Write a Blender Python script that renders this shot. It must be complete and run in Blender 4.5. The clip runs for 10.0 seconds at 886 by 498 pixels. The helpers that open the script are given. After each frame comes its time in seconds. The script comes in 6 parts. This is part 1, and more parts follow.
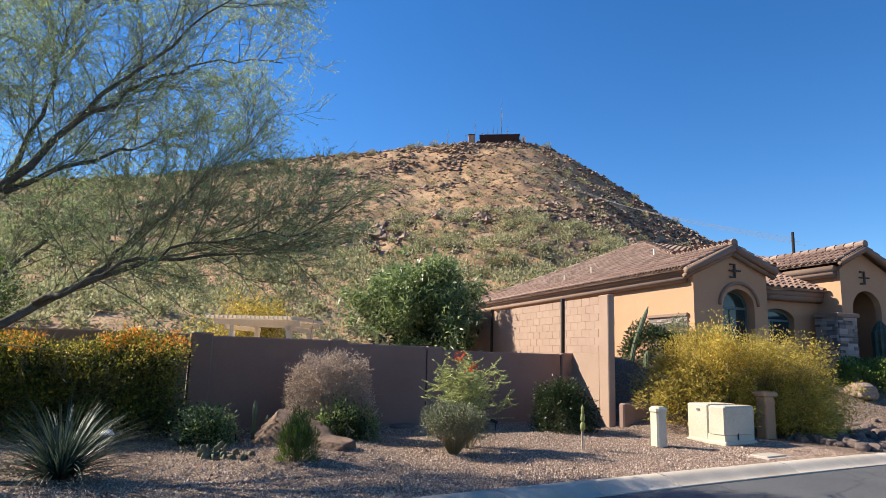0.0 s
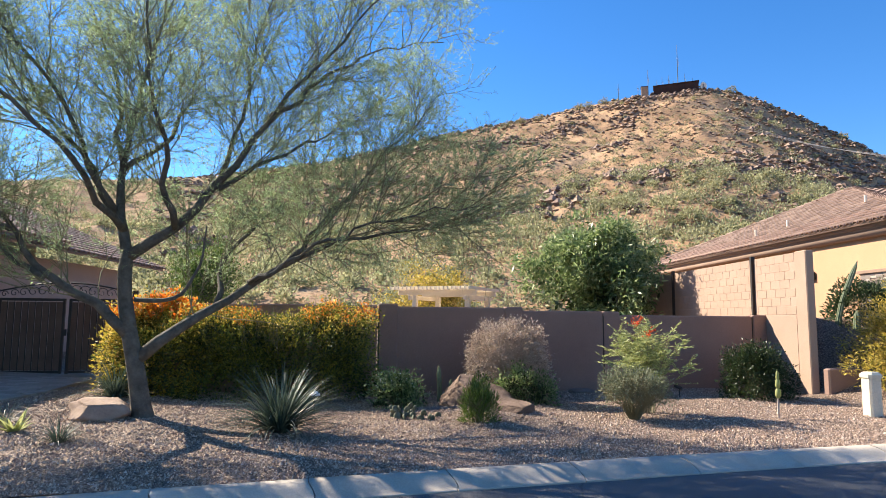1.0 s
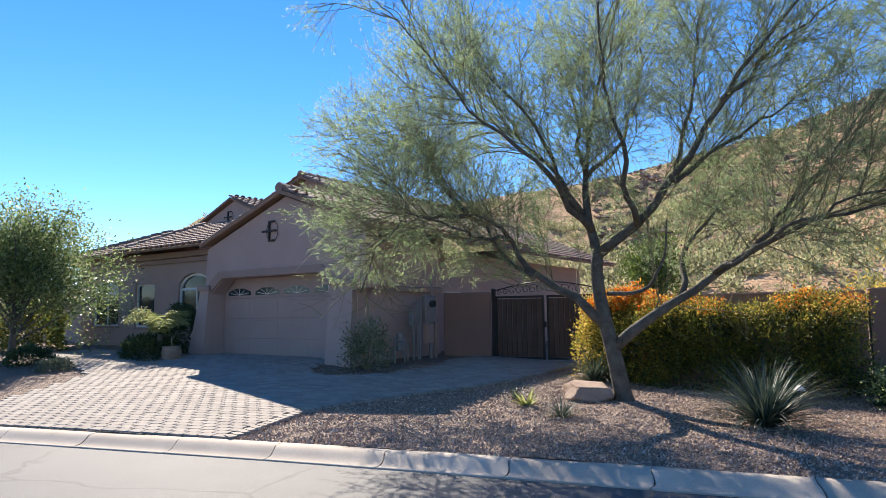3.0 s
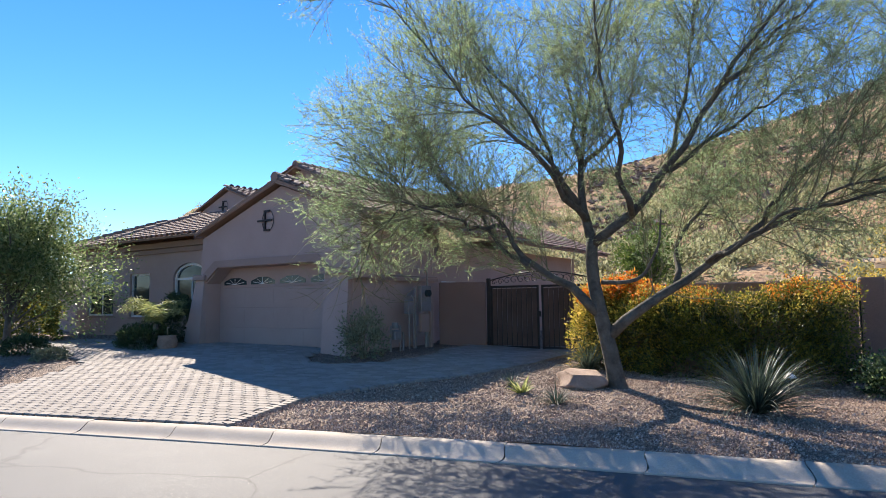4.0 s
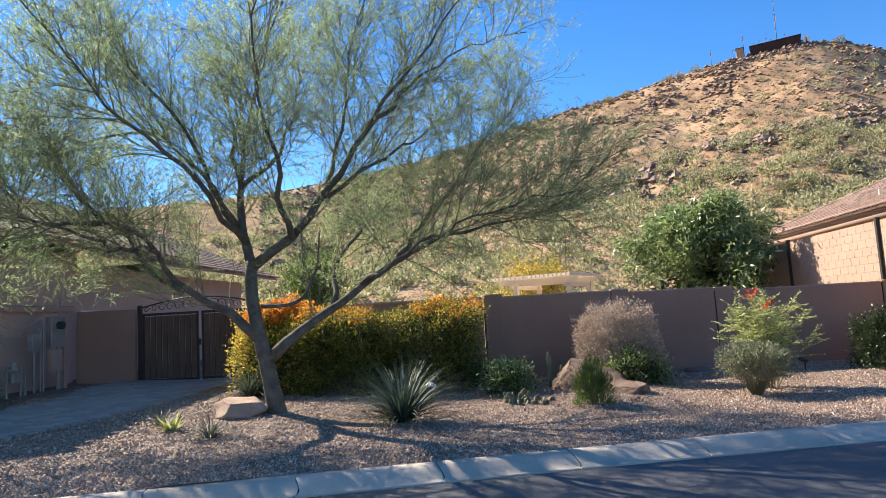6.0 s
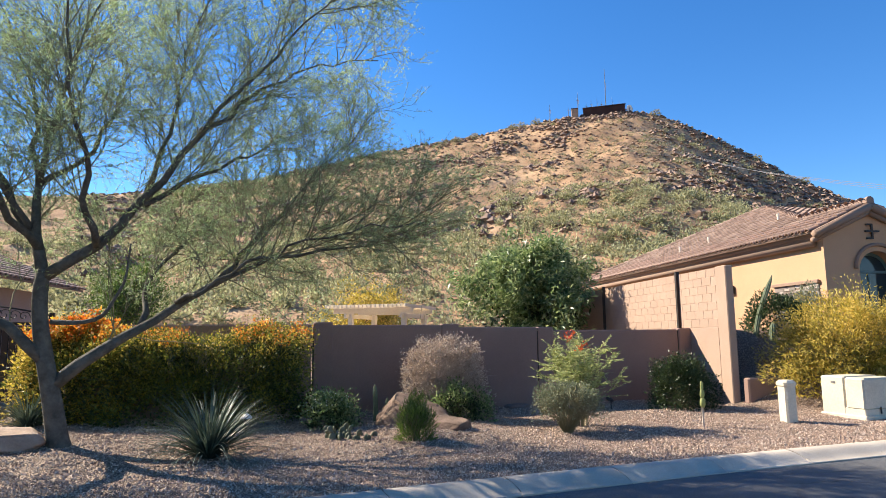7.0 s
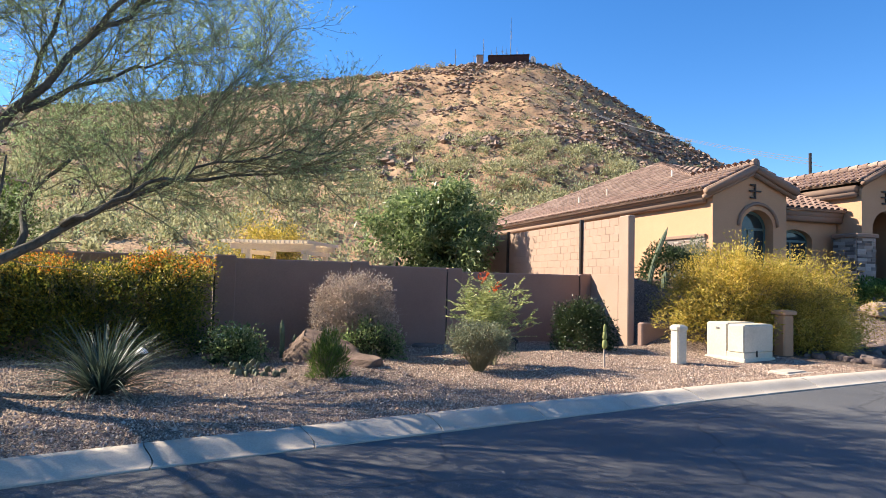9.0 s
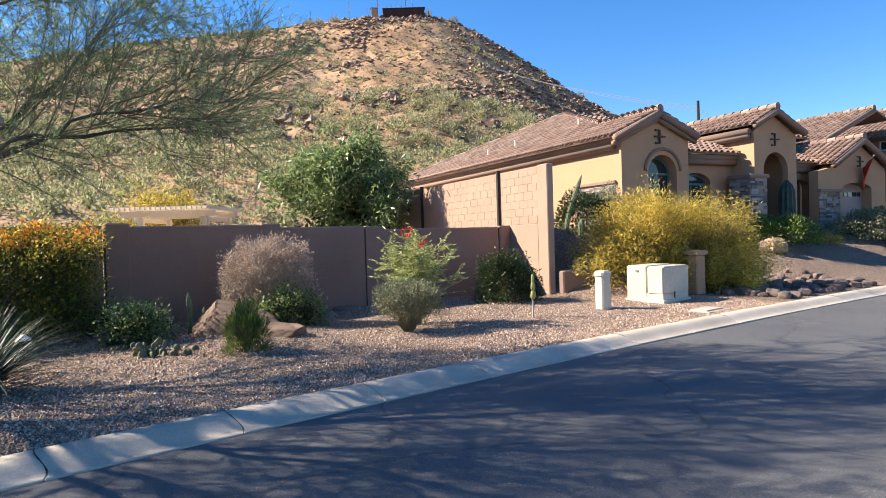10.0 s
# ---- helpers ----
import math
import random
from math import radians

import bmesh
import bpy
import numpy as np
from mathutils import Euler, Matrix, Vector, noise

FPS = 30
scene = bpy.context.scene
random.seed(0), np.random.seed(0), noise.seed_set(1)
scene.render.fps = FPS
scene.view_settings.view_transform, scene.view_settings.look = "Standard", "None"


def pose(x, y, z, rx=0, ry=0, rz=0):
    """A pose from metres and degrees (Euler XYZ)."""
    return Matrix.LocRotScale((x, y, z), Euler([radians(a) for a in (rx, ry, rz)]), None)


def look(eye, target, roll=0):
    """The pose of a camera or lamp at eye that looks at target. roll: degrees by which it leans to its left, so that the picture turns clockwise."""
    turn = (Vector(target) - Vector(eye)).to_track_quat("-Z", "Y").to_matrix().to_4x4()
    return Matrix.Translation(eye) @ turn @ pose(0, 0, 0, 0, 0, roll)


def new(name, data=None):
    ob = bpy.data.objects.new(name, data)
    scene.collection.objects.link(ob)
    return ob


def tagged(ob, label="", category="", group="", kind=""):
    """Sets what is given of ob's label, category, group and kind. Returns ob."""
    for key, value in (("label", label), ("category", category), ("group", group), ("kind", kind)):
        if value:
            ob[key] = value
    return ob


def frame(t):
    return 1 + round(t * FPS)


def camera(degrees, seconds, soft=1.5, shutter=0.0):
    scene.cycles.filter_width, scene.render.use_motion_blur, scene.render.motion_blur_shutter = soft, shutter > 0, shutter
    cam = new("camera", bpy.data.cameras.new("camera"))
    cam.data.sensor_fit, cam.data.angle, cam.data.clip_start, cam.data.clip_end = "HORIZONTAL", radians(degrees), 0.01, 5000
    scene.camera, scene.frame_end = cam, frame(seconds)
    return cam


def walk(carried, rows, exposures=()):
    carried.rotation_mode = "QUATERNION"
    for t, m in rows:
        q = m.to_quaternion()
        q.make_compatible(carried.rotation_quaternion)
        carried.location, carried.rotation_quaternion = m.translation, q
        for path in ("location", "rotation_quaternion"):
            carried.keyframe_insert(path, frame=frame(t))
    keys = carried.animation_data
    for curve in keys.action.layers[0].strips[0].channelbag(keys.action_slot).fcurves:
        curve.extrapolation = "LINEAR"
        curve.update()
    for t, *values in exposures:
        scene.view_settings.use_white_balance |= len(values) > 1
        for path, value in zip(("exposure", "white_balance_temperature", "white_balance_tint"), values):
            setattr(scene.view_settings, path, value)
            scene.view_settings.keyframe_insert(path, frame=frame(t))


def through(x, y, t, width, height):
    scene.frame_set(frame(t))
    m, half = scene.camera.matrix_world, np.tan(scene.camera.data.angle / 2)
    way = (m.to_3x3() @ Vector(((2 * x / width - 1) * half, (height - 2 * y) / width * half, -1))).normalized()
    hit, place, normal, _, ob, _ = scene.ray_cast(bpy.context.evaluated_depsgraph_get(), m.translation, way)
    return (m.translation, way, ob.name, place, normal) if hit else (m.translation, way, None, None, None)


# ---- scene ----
# ---------- camera ----------
cam = camera(69.66, 10.0, soft=0.5)
PATH = (
    (0.0, -0.003, 0.354, 1.776, -0.40, 9.49, -1.66),
    (0.5, 0.131, 0.297, 1.759, 9.60, 7.09, -4.75),
    (1.0, 0.111, 0.190, 1.787, 15.47, 6.21, -0.49),
    (1.5, 0.078, -0.082, 1.777, 28.66, 4.42, -0.30),
    (2.0, 0.017, -0.218, 1.760, 43.00, 5.48, -0.68),
    (2.5, -0.038, -0.234, 1.775, 49.94, 6.03, 0.26),
    (3.0, -0.072, -0.228, 1.763, 53.58, 5.62, 0.79),
    (4.3, -0.025, -0.291, 1.721, 52.55, 4.42, 0.43),
    (4.5, -0.013, -0.255, 1.720, 50.36, 4.76, -0.08),
    (5.0, 0.021, -0.201, 1.720, 40.97, 4.71, 0.35),
    (5.5, 0.073, -0.153, 1.713, 30.36, 4.89, 0.70),
    (5.7, 0.075, -0.145, 1.716, 27.77, 4.91, 2.18),
    (6.8, 0.124, 0.167, 1.770, 13.37, 8.06, 1.46),
    (7.0, 0.123, 0.188, 1.772, 9.83, 7.82, 0.52),
    (7.5, 0.117, 0.192, 1.748, 2.35, 5.39, -1.78),
    (8.0, 0.018, 0.201, 1.736, -4.94, 3.45, 3.52),
    (8.5, -0.179, 0.264, 1.717, -1.51, 1.02, 1.97),
    (9.0, -0.288, 0.471, 1.690, 0.33, 2.77, -1.36),
    (9.5, -0.424, 0.787, 1.683, -2.20, -0.03, -1.60),
    (10.0, -0.568, 1.131, 1.655, -8.12, -1.00, 1.74),
)
walk(cam, [(t, pose(x, y, z, 90 + p, r, a)) for t, x, y, z, a, p, r in PATH],
     exposures=((0.0, 1.08, 6440, 9), (0.5, 1.27, 6470, 9), (1.4, 1.57, 6500, 9), (2.0, 1.48, 6420, 11), (2.5, 1.32, 6340, 12), (4.8, 1.32, 6340, 12), (5.5, 1.5, 6500, 10), (6.8, 1.44, 6540, 9), (7.5, 1.32, 6540, 9), (8.5, 1.44, 6560, 10), (10.0, 1.48, 6560, 10)))

# ---------- light ----------
SUN_AZ, SUN_EL = -72.0, 36.5
world = bpy.data.worlds.new("sky")
scene.world = world
world.use_nodes = True
wn = world.node_tree
sky = wn.nodes.new("ShaderNodeTexSky")
sky.sky_type = "NISHITA"
sky.sun_disc = False
sky.sun_elevation, sky.sun_rotation = radians(SUN_EL), radians(SUN_AZ)
sky.altitude, sky.air_density, sky.dust_density, sky.ozone_density = 600, 1.0, 0.0, 4.6
tone = wn.nodes.new("ShaderNodeHueSaturation")
tone.inputs["Saturation"].default_value = 1.24
tone.inputs["Hue"].default_value = 0.505
wn.links.new(sky.outputs[0], tone.inputs["Color"])
wn.links.new(tone.outputs[0], wn.nodes["Background"].inputs[0])
wn.nodes["Background"].inputs[1].default_value = 0.083
sun = new("sun", bpy.data.lights.new("sun", "SUN"))
sun.data.energy, sun.data.angle, sun.data.color = 5.0, radians(0.45), (1, 0.89, 0.74)
SUNV = Vector((math.sin(radians(SUN_AZ)) * math.cos(radians(SUN_EL)), math.cos(radians(SUN_AZ)) * math.cos(radians(SUN_EL)), math.sin(radians(SUN_EL))))
sun.matrix_world = look(SUNV * 60, (0, 0, 0))

# ---------- materials ----------
MATS = {}


def node_mat(name):
    m = bpy.data.materials.new(name)
    m.use_nodes = True
    return m, m.node_tree.nodes, m.node_tree.links, m.node_tree.nodes["Principled BSDF"]


def ramp(n, l, src, stops):
    r = n.new("ShaderNodeValToRGB")
    e = r.color_ramp.elements
    while len(e) < len(stops):
        e.new(0.5)
    for k, (p, c) in zip(e, stops):
        k.position, k.color = p, (*c, 1)
    l.new(src, r.inputs[0])
    return r.outputs[0]


def coords(n, l, scale=1.0):
    g = n.new("ShaderNodeNewGeometry")
    return g.outputs["Position"]


def noise_tex(n, l, co, scale, detail=4, rough=0.6):
    t = n.new("ShaderNodeTexNoise")
    t.inputs["Scale"].default_value, t.inputs["Detail"].default_value, t.inputs["Roughness"].default_value = scale, detail, rough
    l.new(co, t.inputs["Vector"])
    return t.outputs[0]


def blend(n, l, fac, a, b, mode="MIX"):
    m = n.new("ShaderNodeMix")
    m.data_type, m.blend_type = "RGBA", mode
    if isinstance(fac, float):
        m.inputs[0].default_value = fac
    else:
        l.new(fac, m.inputs[0])
    for k, v in ((6, a), (7, b)):
        if isinstance(v, tuple):
            m.inputs[k].default_value = (*v, 1)
        else:
            l.new(v, m.inputs[k])
    return m.outputs[2]


def bump(n, l, h, strength, dist, bsdf, prev=None):
    b = n.new("ShaderNodeBump")
    b.inputs["Strength"].default_value, b.inputs["Distance"].default_value = strength, dist
    l.new(h, b.inputs["Height"])
    if prev:
        l.new(prev, b.inputs["Normal"])
    l.new(b.outputs[0], bsdf.inputs["Normal"])
    return b.outputs[0]


def surface(name, dark, light, big=0.6, fine=30, rough=0.85, relief=0.3, depth=0.004, metal=0.0, vary=0.0):
    """Two scales of mottling between two colours, fine relief, and a change from object to object."""
    if name in MATS:
        return MATS[name]
    m, n, l, b = node_mat(name)
    co = coords(n, l)
    a = noise_tex(n, l, co, big, 5)
    f = noise_tex(n, l, co, fine, 6, 0.7)
    col = ramp(n, l, a, [(0.3, dark), (0.7, light)])
    grain = ramp(n, l, f, [(0.25, (0.72, 0.72, 0.72)), (0.75, (1.18, 1.18, 1.18))])
    col = blend(n, l, 0.75, col, grain, "MULTIPLY")
    if vary:
        oi = n.new("ShaderNodeObjectInfo")
        tone = ramp(n, l, oi.outputs["Random"], [(0, (1 - vary,) * 3), (1, (1 + vary,) * 3)])
        col = blend(n, l, 1.0, col, tone, "MULTIPLY")
    l.new(col, b.inputs["Base Color"])
    b.inputs["Roughness"].default_value, b.inputs["Metallic"].default_value = rough, metal
    b.inputs["Specular IOR Level"].default_value = 0.3
    if relief:
        bump(n, l, f, relief, depth, b)
    MATS[name] = m
    return m


def pieces(name, stops, rough=0.8, fine=40, relief=0.3):
    """For joined pieces: each island takes its own tone."""
    if name in MATS:
        return MATS[name]
    m, n, l, b = node_mat(name)
    g = n.new("ShaderNodeNewGeometry")
    col = ramp(n, l, g.outputs["Random Per Island"], stops)
    f = noise_tex(n, l, g.outputs["Position"], fine, 5, 0.7)
    grain = ramp(n, l, f, [(0.25, (0.75, 0.75, 0.75)), (0.75, (1.15, 1.15, 1.15))])
    l.new(blend(n, l, 0.7, col, grain, "MULTIPLY"), b.inputs["Base Color"])
    b.inputs["Roughness"].default_value = rough
    b.inputs["Specular IOR Level"].default_value = 0.3
    bump(n, l, f, relief, 0.004, b)
    MATS[name] = m
    return m


def leafy(name, stops, through=0.4, rough=0.6, patch=1.2):
    """Leaves: each its own green, patches of tone over the crown, light passing through."""
    if name in MATS:
        return MATS[name]
    m, n, l, b = node_mat(name)
    g = n.new("ShaderNodeNewGeometry")
    col = ramp(n, l, g.outputs["Random Per Island"], stops)
    p = noise_tex(n, l, g.outputs["Position"], patch, 3)
    tone = ramp(n, l, p, [(0.3, (0.7, 0.72, 0.68)), (0.7, (1.2, 1.18, 1.1))])
    col = blend(n, l, 0.8, col, tone, "MULTIPLY")
    l.new(col, b.inputs["Base Color"])
    b.inputs["Roughness"].default_value = rough
    b.inputs["Specular IOR Level"].default_value = 0.35
    t = n.new("ShaderNodeBsdfTranslucent")
    l.new(col, t.inputs[0])
    mx = n.new("ShaderNodeMixShader")
    mx.inputs[0].default_value = through
    l.new(b.outputs[0], mx.inputs[1])
    l.new(t.outputs[0], mx.inputs[2])
    l.new(mx.outputs[0], n["Material Output"].inputs[0])
    MATS[name] = m
    return m


def glassy():
    if "glass" in MATS:
        return MATS["glass"]
    m, n, l, b = node_mat("glass")
    b.inputs["Base Color"].default_value = (0.03, 0.045, 0.05, 1)
    b.inputs["Roughness"].default_value = 0.08
    b.inputs["Specular IOR Level"].default_value = 0.45
    MATS["glass"] = m
    return m


def gravel_mat():
    m, n, l, b = node_mat("gravel")
    co = coords(n, l)
    v = n.new("ShaderNodeTexVoronoi")
    v.inputs["Scale"].default_value = 46
    l.new(co, v.inputs["Vector"])
    hue = n.new("ShaderNodeSeparateColor")
    l.new(v.outputs["Color"], hue.inputs[0])
    col = ramp(n, l, hue.outputs[0], [(0, (0.11, 0.073, 0.056)), (0.35, (0.25, 0.172, 0.124)), (0.7, (0.39, 0.277, 0.203)), (1, (0.60, 0.48, 0.385))])
    big = noise_tex(n, l, co, 0.7, 4)
    tone = ramp(n, l, big, [(0.3, (0.8, 0.78, 0.76)), (0.7, (1.12, 1.08, 1.02))])
    col = blend(n, l, 0.8, col, tone, "MULTIPLY")
    # gaps between stones are darkened, putting their shade into the colour
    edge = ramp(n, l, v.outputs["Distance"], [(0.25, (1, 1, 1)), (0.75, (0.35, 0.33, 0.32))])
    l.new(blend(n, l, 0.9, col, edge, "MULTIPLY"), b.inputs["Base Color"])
    b.inputs["Roughness"].default_value = 0.9
    inv = n.new("ShaderNodeMath")
    inv.operation = "SUBTRACT"
    inv.inputs[0].default_value = 1
    l.new(v.outputs["Distance"], inv.inputs[1])
    bump(n, l, inv.outputs[0], 1.0, 0.035, b)
    return m


def asphalt_mat():
    m, n, l, b = node_mat("asphalt")
    co = coords(n, l)
    f = noise_tex(n, l, co, 75, 4, 0.85)
    col = ramp(n, l, f, [(0.35, (0.045, 0.046, 0.048)), (0.58, (0.092, 0.093, 0.095)), (0.68, (0.34, 0.335, 0.32))])
    big = noise_tex(n, l, co, 0.5, 5)
    tone = ramp(n, l, big, [(0.3, (0.8, 0.8, 0.82)), (0.7, (1.25, 1.22, 1.18))])
    col = blend(n, l, 0.9, col, tone, "MULTIPLY")
    v = n.new("ShaderNodeTexVoronoi")
    v.feature, v.inputs["Scale"].default_value = "DISTANCE_TO_EDGE", 0.28
    wob = n.new("ShaderNodeMix")
    wob.data_type, wob.blend_type = "RGBA", "ADD"
    wob.inputs[0].default_value = 0.5
    l.new(co, wob.inputs[6])
    nz = n.new("ShaderNodeTexNoise")
    nz.inputs["Scale"].default_value = 1.5
    l.new(co, nz.inputs["Vector"])
    l.new(nz.outputs[1], wob.inputs[7])
    l.new(wob.outputs[2], v.inputs["Vector"])
    crack = ramp(n, l, v.outputs[0], [(0.0, (0.55, 0.55, 0.55)), (0.008, (1, 1, 1))])
    l.new(blend(n, l, 1.0, col, crack, "MULTIPLY"), b.inputs["Base Color"])
    b.inputs["Roughness"].default_value = 0.78
    bump(n, l, f, 0.6, 0.006, b)
    return m


def hill_mat():
    m, n, l, b = node_mat("hillside")
    co = coords(n, l)
    a = noise_tex(n, l, co, 0.035, 8, 0.7)
    col = ramp(n, l, a, [(0.3, (0.22, 0.14, 0.09)), (0.48, (0.345, 0.225, 0.138)), (0.66, (0.45, 0.31, 0.195))])
    r = noise_tex(n, l, co, 0.25, 8, 0.75)
    rock = ramp(n, l, r, [(0.32, (0.45, 0.38, 0.34)), (0.42, (1, 1, 1)), (0.7, (1.12, 1.08, 1.0))])
    col = blend(n, l, 0.9, col, rock, "MULTIPLY")
    fine = noise_tex(n, l, co, 1.1, 6, 0.8)
    grit = ramp(n, l, fine, [(0.36, (0.42, 0.36, 0.33)), (0.47, (0.95, 0.95, 0.95)), (0.66, (1.25, 1.18, 1.05))])
    col = blend(n, l, 0.85, col, grit, "MULTIPLY")
    g = noise_tex(n, l, co, 0.6, 6, 0.7)
    veg = ramp(n, l, g, [(0.58, (0, 0, 0)), (0.68, (0.8, 0.8, 0.8))])
    col = blend(n, l, veg, col, (0.25, 0.21, 0.12))
    l.new(col, b.inputs["Base Color"])
    b.inputs["Roughness"].default_value = 0.95
    b.inputs["Specular IOR Level"].default_value = 0.1
    bump(n, l, r, 0.6, 0.8, b)
    return m


STUCCO = surface("brown_stucco", (0.385, 0.285, 0.25), (0.44, 0.33, 0.29), 0.8, 60, 0.92, 0.5, 0.006)
TRIM = surface("dark_stucco_trim", (0.30, 0.215, 0.18), (0.345, 0.25, 0.21), 0.8, 60, 0.92, 0.4, 0.005)
TAN = surface("tan_stucco", (0.45, 0.268, 0.154), (0.51, 0.308, 0.18), 0.7, 60, 0.92, 0.5, 0.006)
TANTRIM = surface("brown_cornice", (0.25, 0.165, 0.12), (0.29, 0.195, 0.14), 0.7, 60, 0.92, 0.4, 0.005)
WALL = surface("pink_brown_wall_stucco", (0.225, 0.145, 0.115), (0.275, 0.18, 0.145), 0.6, 45, 0.92, 0.5, 0.007)
BLOCK = surface("painted_block", (0.34, 0.235, 0.172), (0.385, 0.27, 0.20), 1.2, 50, 0.92, 0.5, 0.006, vary=0.03)
MORTAR = surface("mortar", (0.36, 0.25, 0.185), (0.40, 0.28, 0.21), 2, 50)
TILE = surface("clay_roof_tile", (0.225, 0.142, 0.108), (0.32, 0.21, 0.16), 3, 30, 0.85, 0.3, 0.004, vary=0.22)
TILES = pieces("clay_roof_tiles", [(0, (0.17, 0.112, 0.086)), (0.5, (0.27, 0.182, 0.14)), (1, (0.36, 0.255, 0.195))], 0.85, 30)
CONCRETE = surface("kerb_concrete", (0.40, 0.345, 0.28), (0.52, 0.455, 0.375), 1.5, 60, 0.9, 0.4, 0.004, vary=0.08)
PAVER = surface("paver", (0.255, 0.225, 0.195), (0.325, 0.29, 0.25), 2.5, 60, 0.9, 0.4, 0.004, vary=0.09)
PAVERS = pieces("pavers", [(0, (0.245, 0.215, 0.185)), (0.5, (0.29, 0.255, 0.22)), (1, (0.335, 0.30, 0.26))], 0.9, 60)
SAND = surface("joint_sand", (0.25, 0.22, 0.185), (0.30, 0.265, 0.225), 2, 60)
DOOR = surface("taupe_garage_door", (0.36, 0.265, 0.23), (0.40, 0.30, 0.26), 1, 40, 0.6, 0.1, 0.002)
IRON = surface("dark_iron", (0.022, 0.018, 0.016), (0.04, 0.032, 0.028), 3, 60, 0.55, 0.2, 0.002)
GATEWOOD = surface("brown_gate_panel", (0.085, 0.055, 0.042), (0.12, 0.08, 0.06), 2, 40, 0.7, 0.2, 0.002, vary=0.12)
BARK = surface("grey_brown_bark", (0.07, 0.064, 0.052), (0.165, 0.15, 0.122), 7, 22, 0.95, 1.0, 0.03)
TWIG = surface("twig", (0.14, 0.13, 0.07), (0.24, 0.215, 0.125), 6, 60, 0.85, 0.0)
DRYTWIG = surface("dry_twig", (0.34, 0.27, 0.215), (0.52, 0.43, 0.35), 8, 60, 0.9, 0.0)
BROWNROCK = surface("brown_boulder", (0.10, 0.065, 0.05), (0.25, 0.17, 0.125), 3.0, 22, 0.9, 1.0, 0.035)
ROCK = surface("sandstone_boulder", (0.22, 0.145, 0.105), (0.42, 0.31, 0.235), 2.2, 25, 0.9, 0.8, 0.02)
DARKROCK = surface("dark_landscape_rock", (0.10, 0.075, 0.065), (0.22, 0.165, 0.14), 3, 25, 0.9, 0.8, 0.02)
STONE = pieces("ledge_stone", [(0, (0.11, 0.09, 0.08)), (0.4, (0.24, 0.20, 0.175)), (0.75, (0.42, 0.36, 0.31)), (1, (0.21, 0.145, 0.11))], 0.85, 25, 0.6)
BOXPAINT = surface("cream_utility_paint", (0.52, 0.465, 0.35), (0.63, 0.57, 0.44), 1.2, 30, 0.6, 0.15, 0.002)
CREAM = surface("cream_pergola_paint", (0.80, 0.69, 0.52), (0.86, 0.76, 0.60), 1.5, 40, 0.75, 0.1, 0.002)
METERGREY = surface("grey_metal_box", (0.20, 0.19, 0.185), (0.28, 0.265, 0.255), 3, 40, 0.5, 0.1, 0.001, 0.3)
RUST = surface("dark_red_steel", (0.035, 0.017, 0.014), (0.06, 0.028, 0.022), 0.2, 2, 0.8, 0.1, 0.02)
WHITE = surface("white_paint", (0.68, 0.67, 0.64), (0.78, 0.77, 0.74), 2, 40, 0.5, 0.05, 0.001)
BLIND = surface("pale_blind", (0.30, 0.31, 0.31), (0.42, 0.43, 0.42), 2, 30, 0.5, 0.05, 0.001)
REDCLOTH = surface("red_cloth", (0.55, 0.03, 0.02), (0.68, 0.06, 0.04), 5, 60, 0.8, 0.2, 0.002)
PEAR = surface("grey_green_pad_skin", (0.085, 0.095, 0.06), (0.145, 0.155, 0.10), 6, 60, 0.7, 0.3, 0.004)
CACTUS = surface("cactus_skin", (0.10, 0.125, 0.07), (0.17, 0.20, 0.115), 5, 50, 0.7, 0.3, 0.004)
DARKSKIN = surface("dark_cactus_skin", (0.028, 0.045, 0.033), (0.055, 0.08, 0.06), 5, 50, 0.6, 0.3, 0.004)
GLASS = glassy()
GRAVEL = gravel_mat()
ASPHALT = asphalt_mat()
HILL = hill_mat()
PEBBLE = pieces("pebble", [(0, (0.16, 0.10, 0.075)), (0.4, (0.305, 0.205, 0.148)), (0.75, (0.43, 0.31, 0.225)), (1, (0.62, 0.51, 0.415))], 0.85, 60)
L_TREE = leafy("feathery_leaf", [(0, (0.18, 0.27, 0.12)), (0.5, (0.32, 0.42, 0.21)), (1, (0.50, 0.57, 0.33))], 0.68)
L_HEDGE = leafy("hedge_leaf", [(0, (0.05, 0.08, 0.018)), (0.5, (0.125, 0.14, 0.026)), (1, (0.32, 0.28, 0.045))], 0.45)
L_FLOWER = leafy("orange_flower", [(0, (0.62, 0.14, 0.02)), (0.5, (0.75, 0.25, 0.03)), (1, (0.80, 0.42, 0.05))], 0.4)
L_GREEN = leafy("dark_green_leaf", [(0, (0.025, 0.045, 0.018)), (0.5, (0.05, 0.08, 0.03)), (1, (0.095, 0.13, 0.05))], 0.3)
L_SUMAC = leafy("glossy_green_leaf", [(0, (0.08, 0.13, 0.046)), (0.5, (0.19, 0.26, 0.095)), (1, (0.42, 0.47, 0.23))], 0.45, 0.4)
L_YELLOW = leafy("yellow_green_leaf", [(0, (0.28, 0.23, 0.035)), (0.5, (0.55, 0.43, 0.075)), (1, (0.78, 0.56, 0.16))], 0.4)
L_BIRD = leafy("pale_green_leaflet", [(0, (0.24, 0.28, 0.10)), (0.5, (0.37, 0.40, 0.16)), (1, (0.52, 0.52, 0.24))], 0.4)
L_GREY = leafy("grey_green_leaf", [(0, (0.13, 0.145, 0.085)), (0.5, (0.21, 0.225, 0.14)), (1, (0.31, 0.32, 0.21))], 0.3)
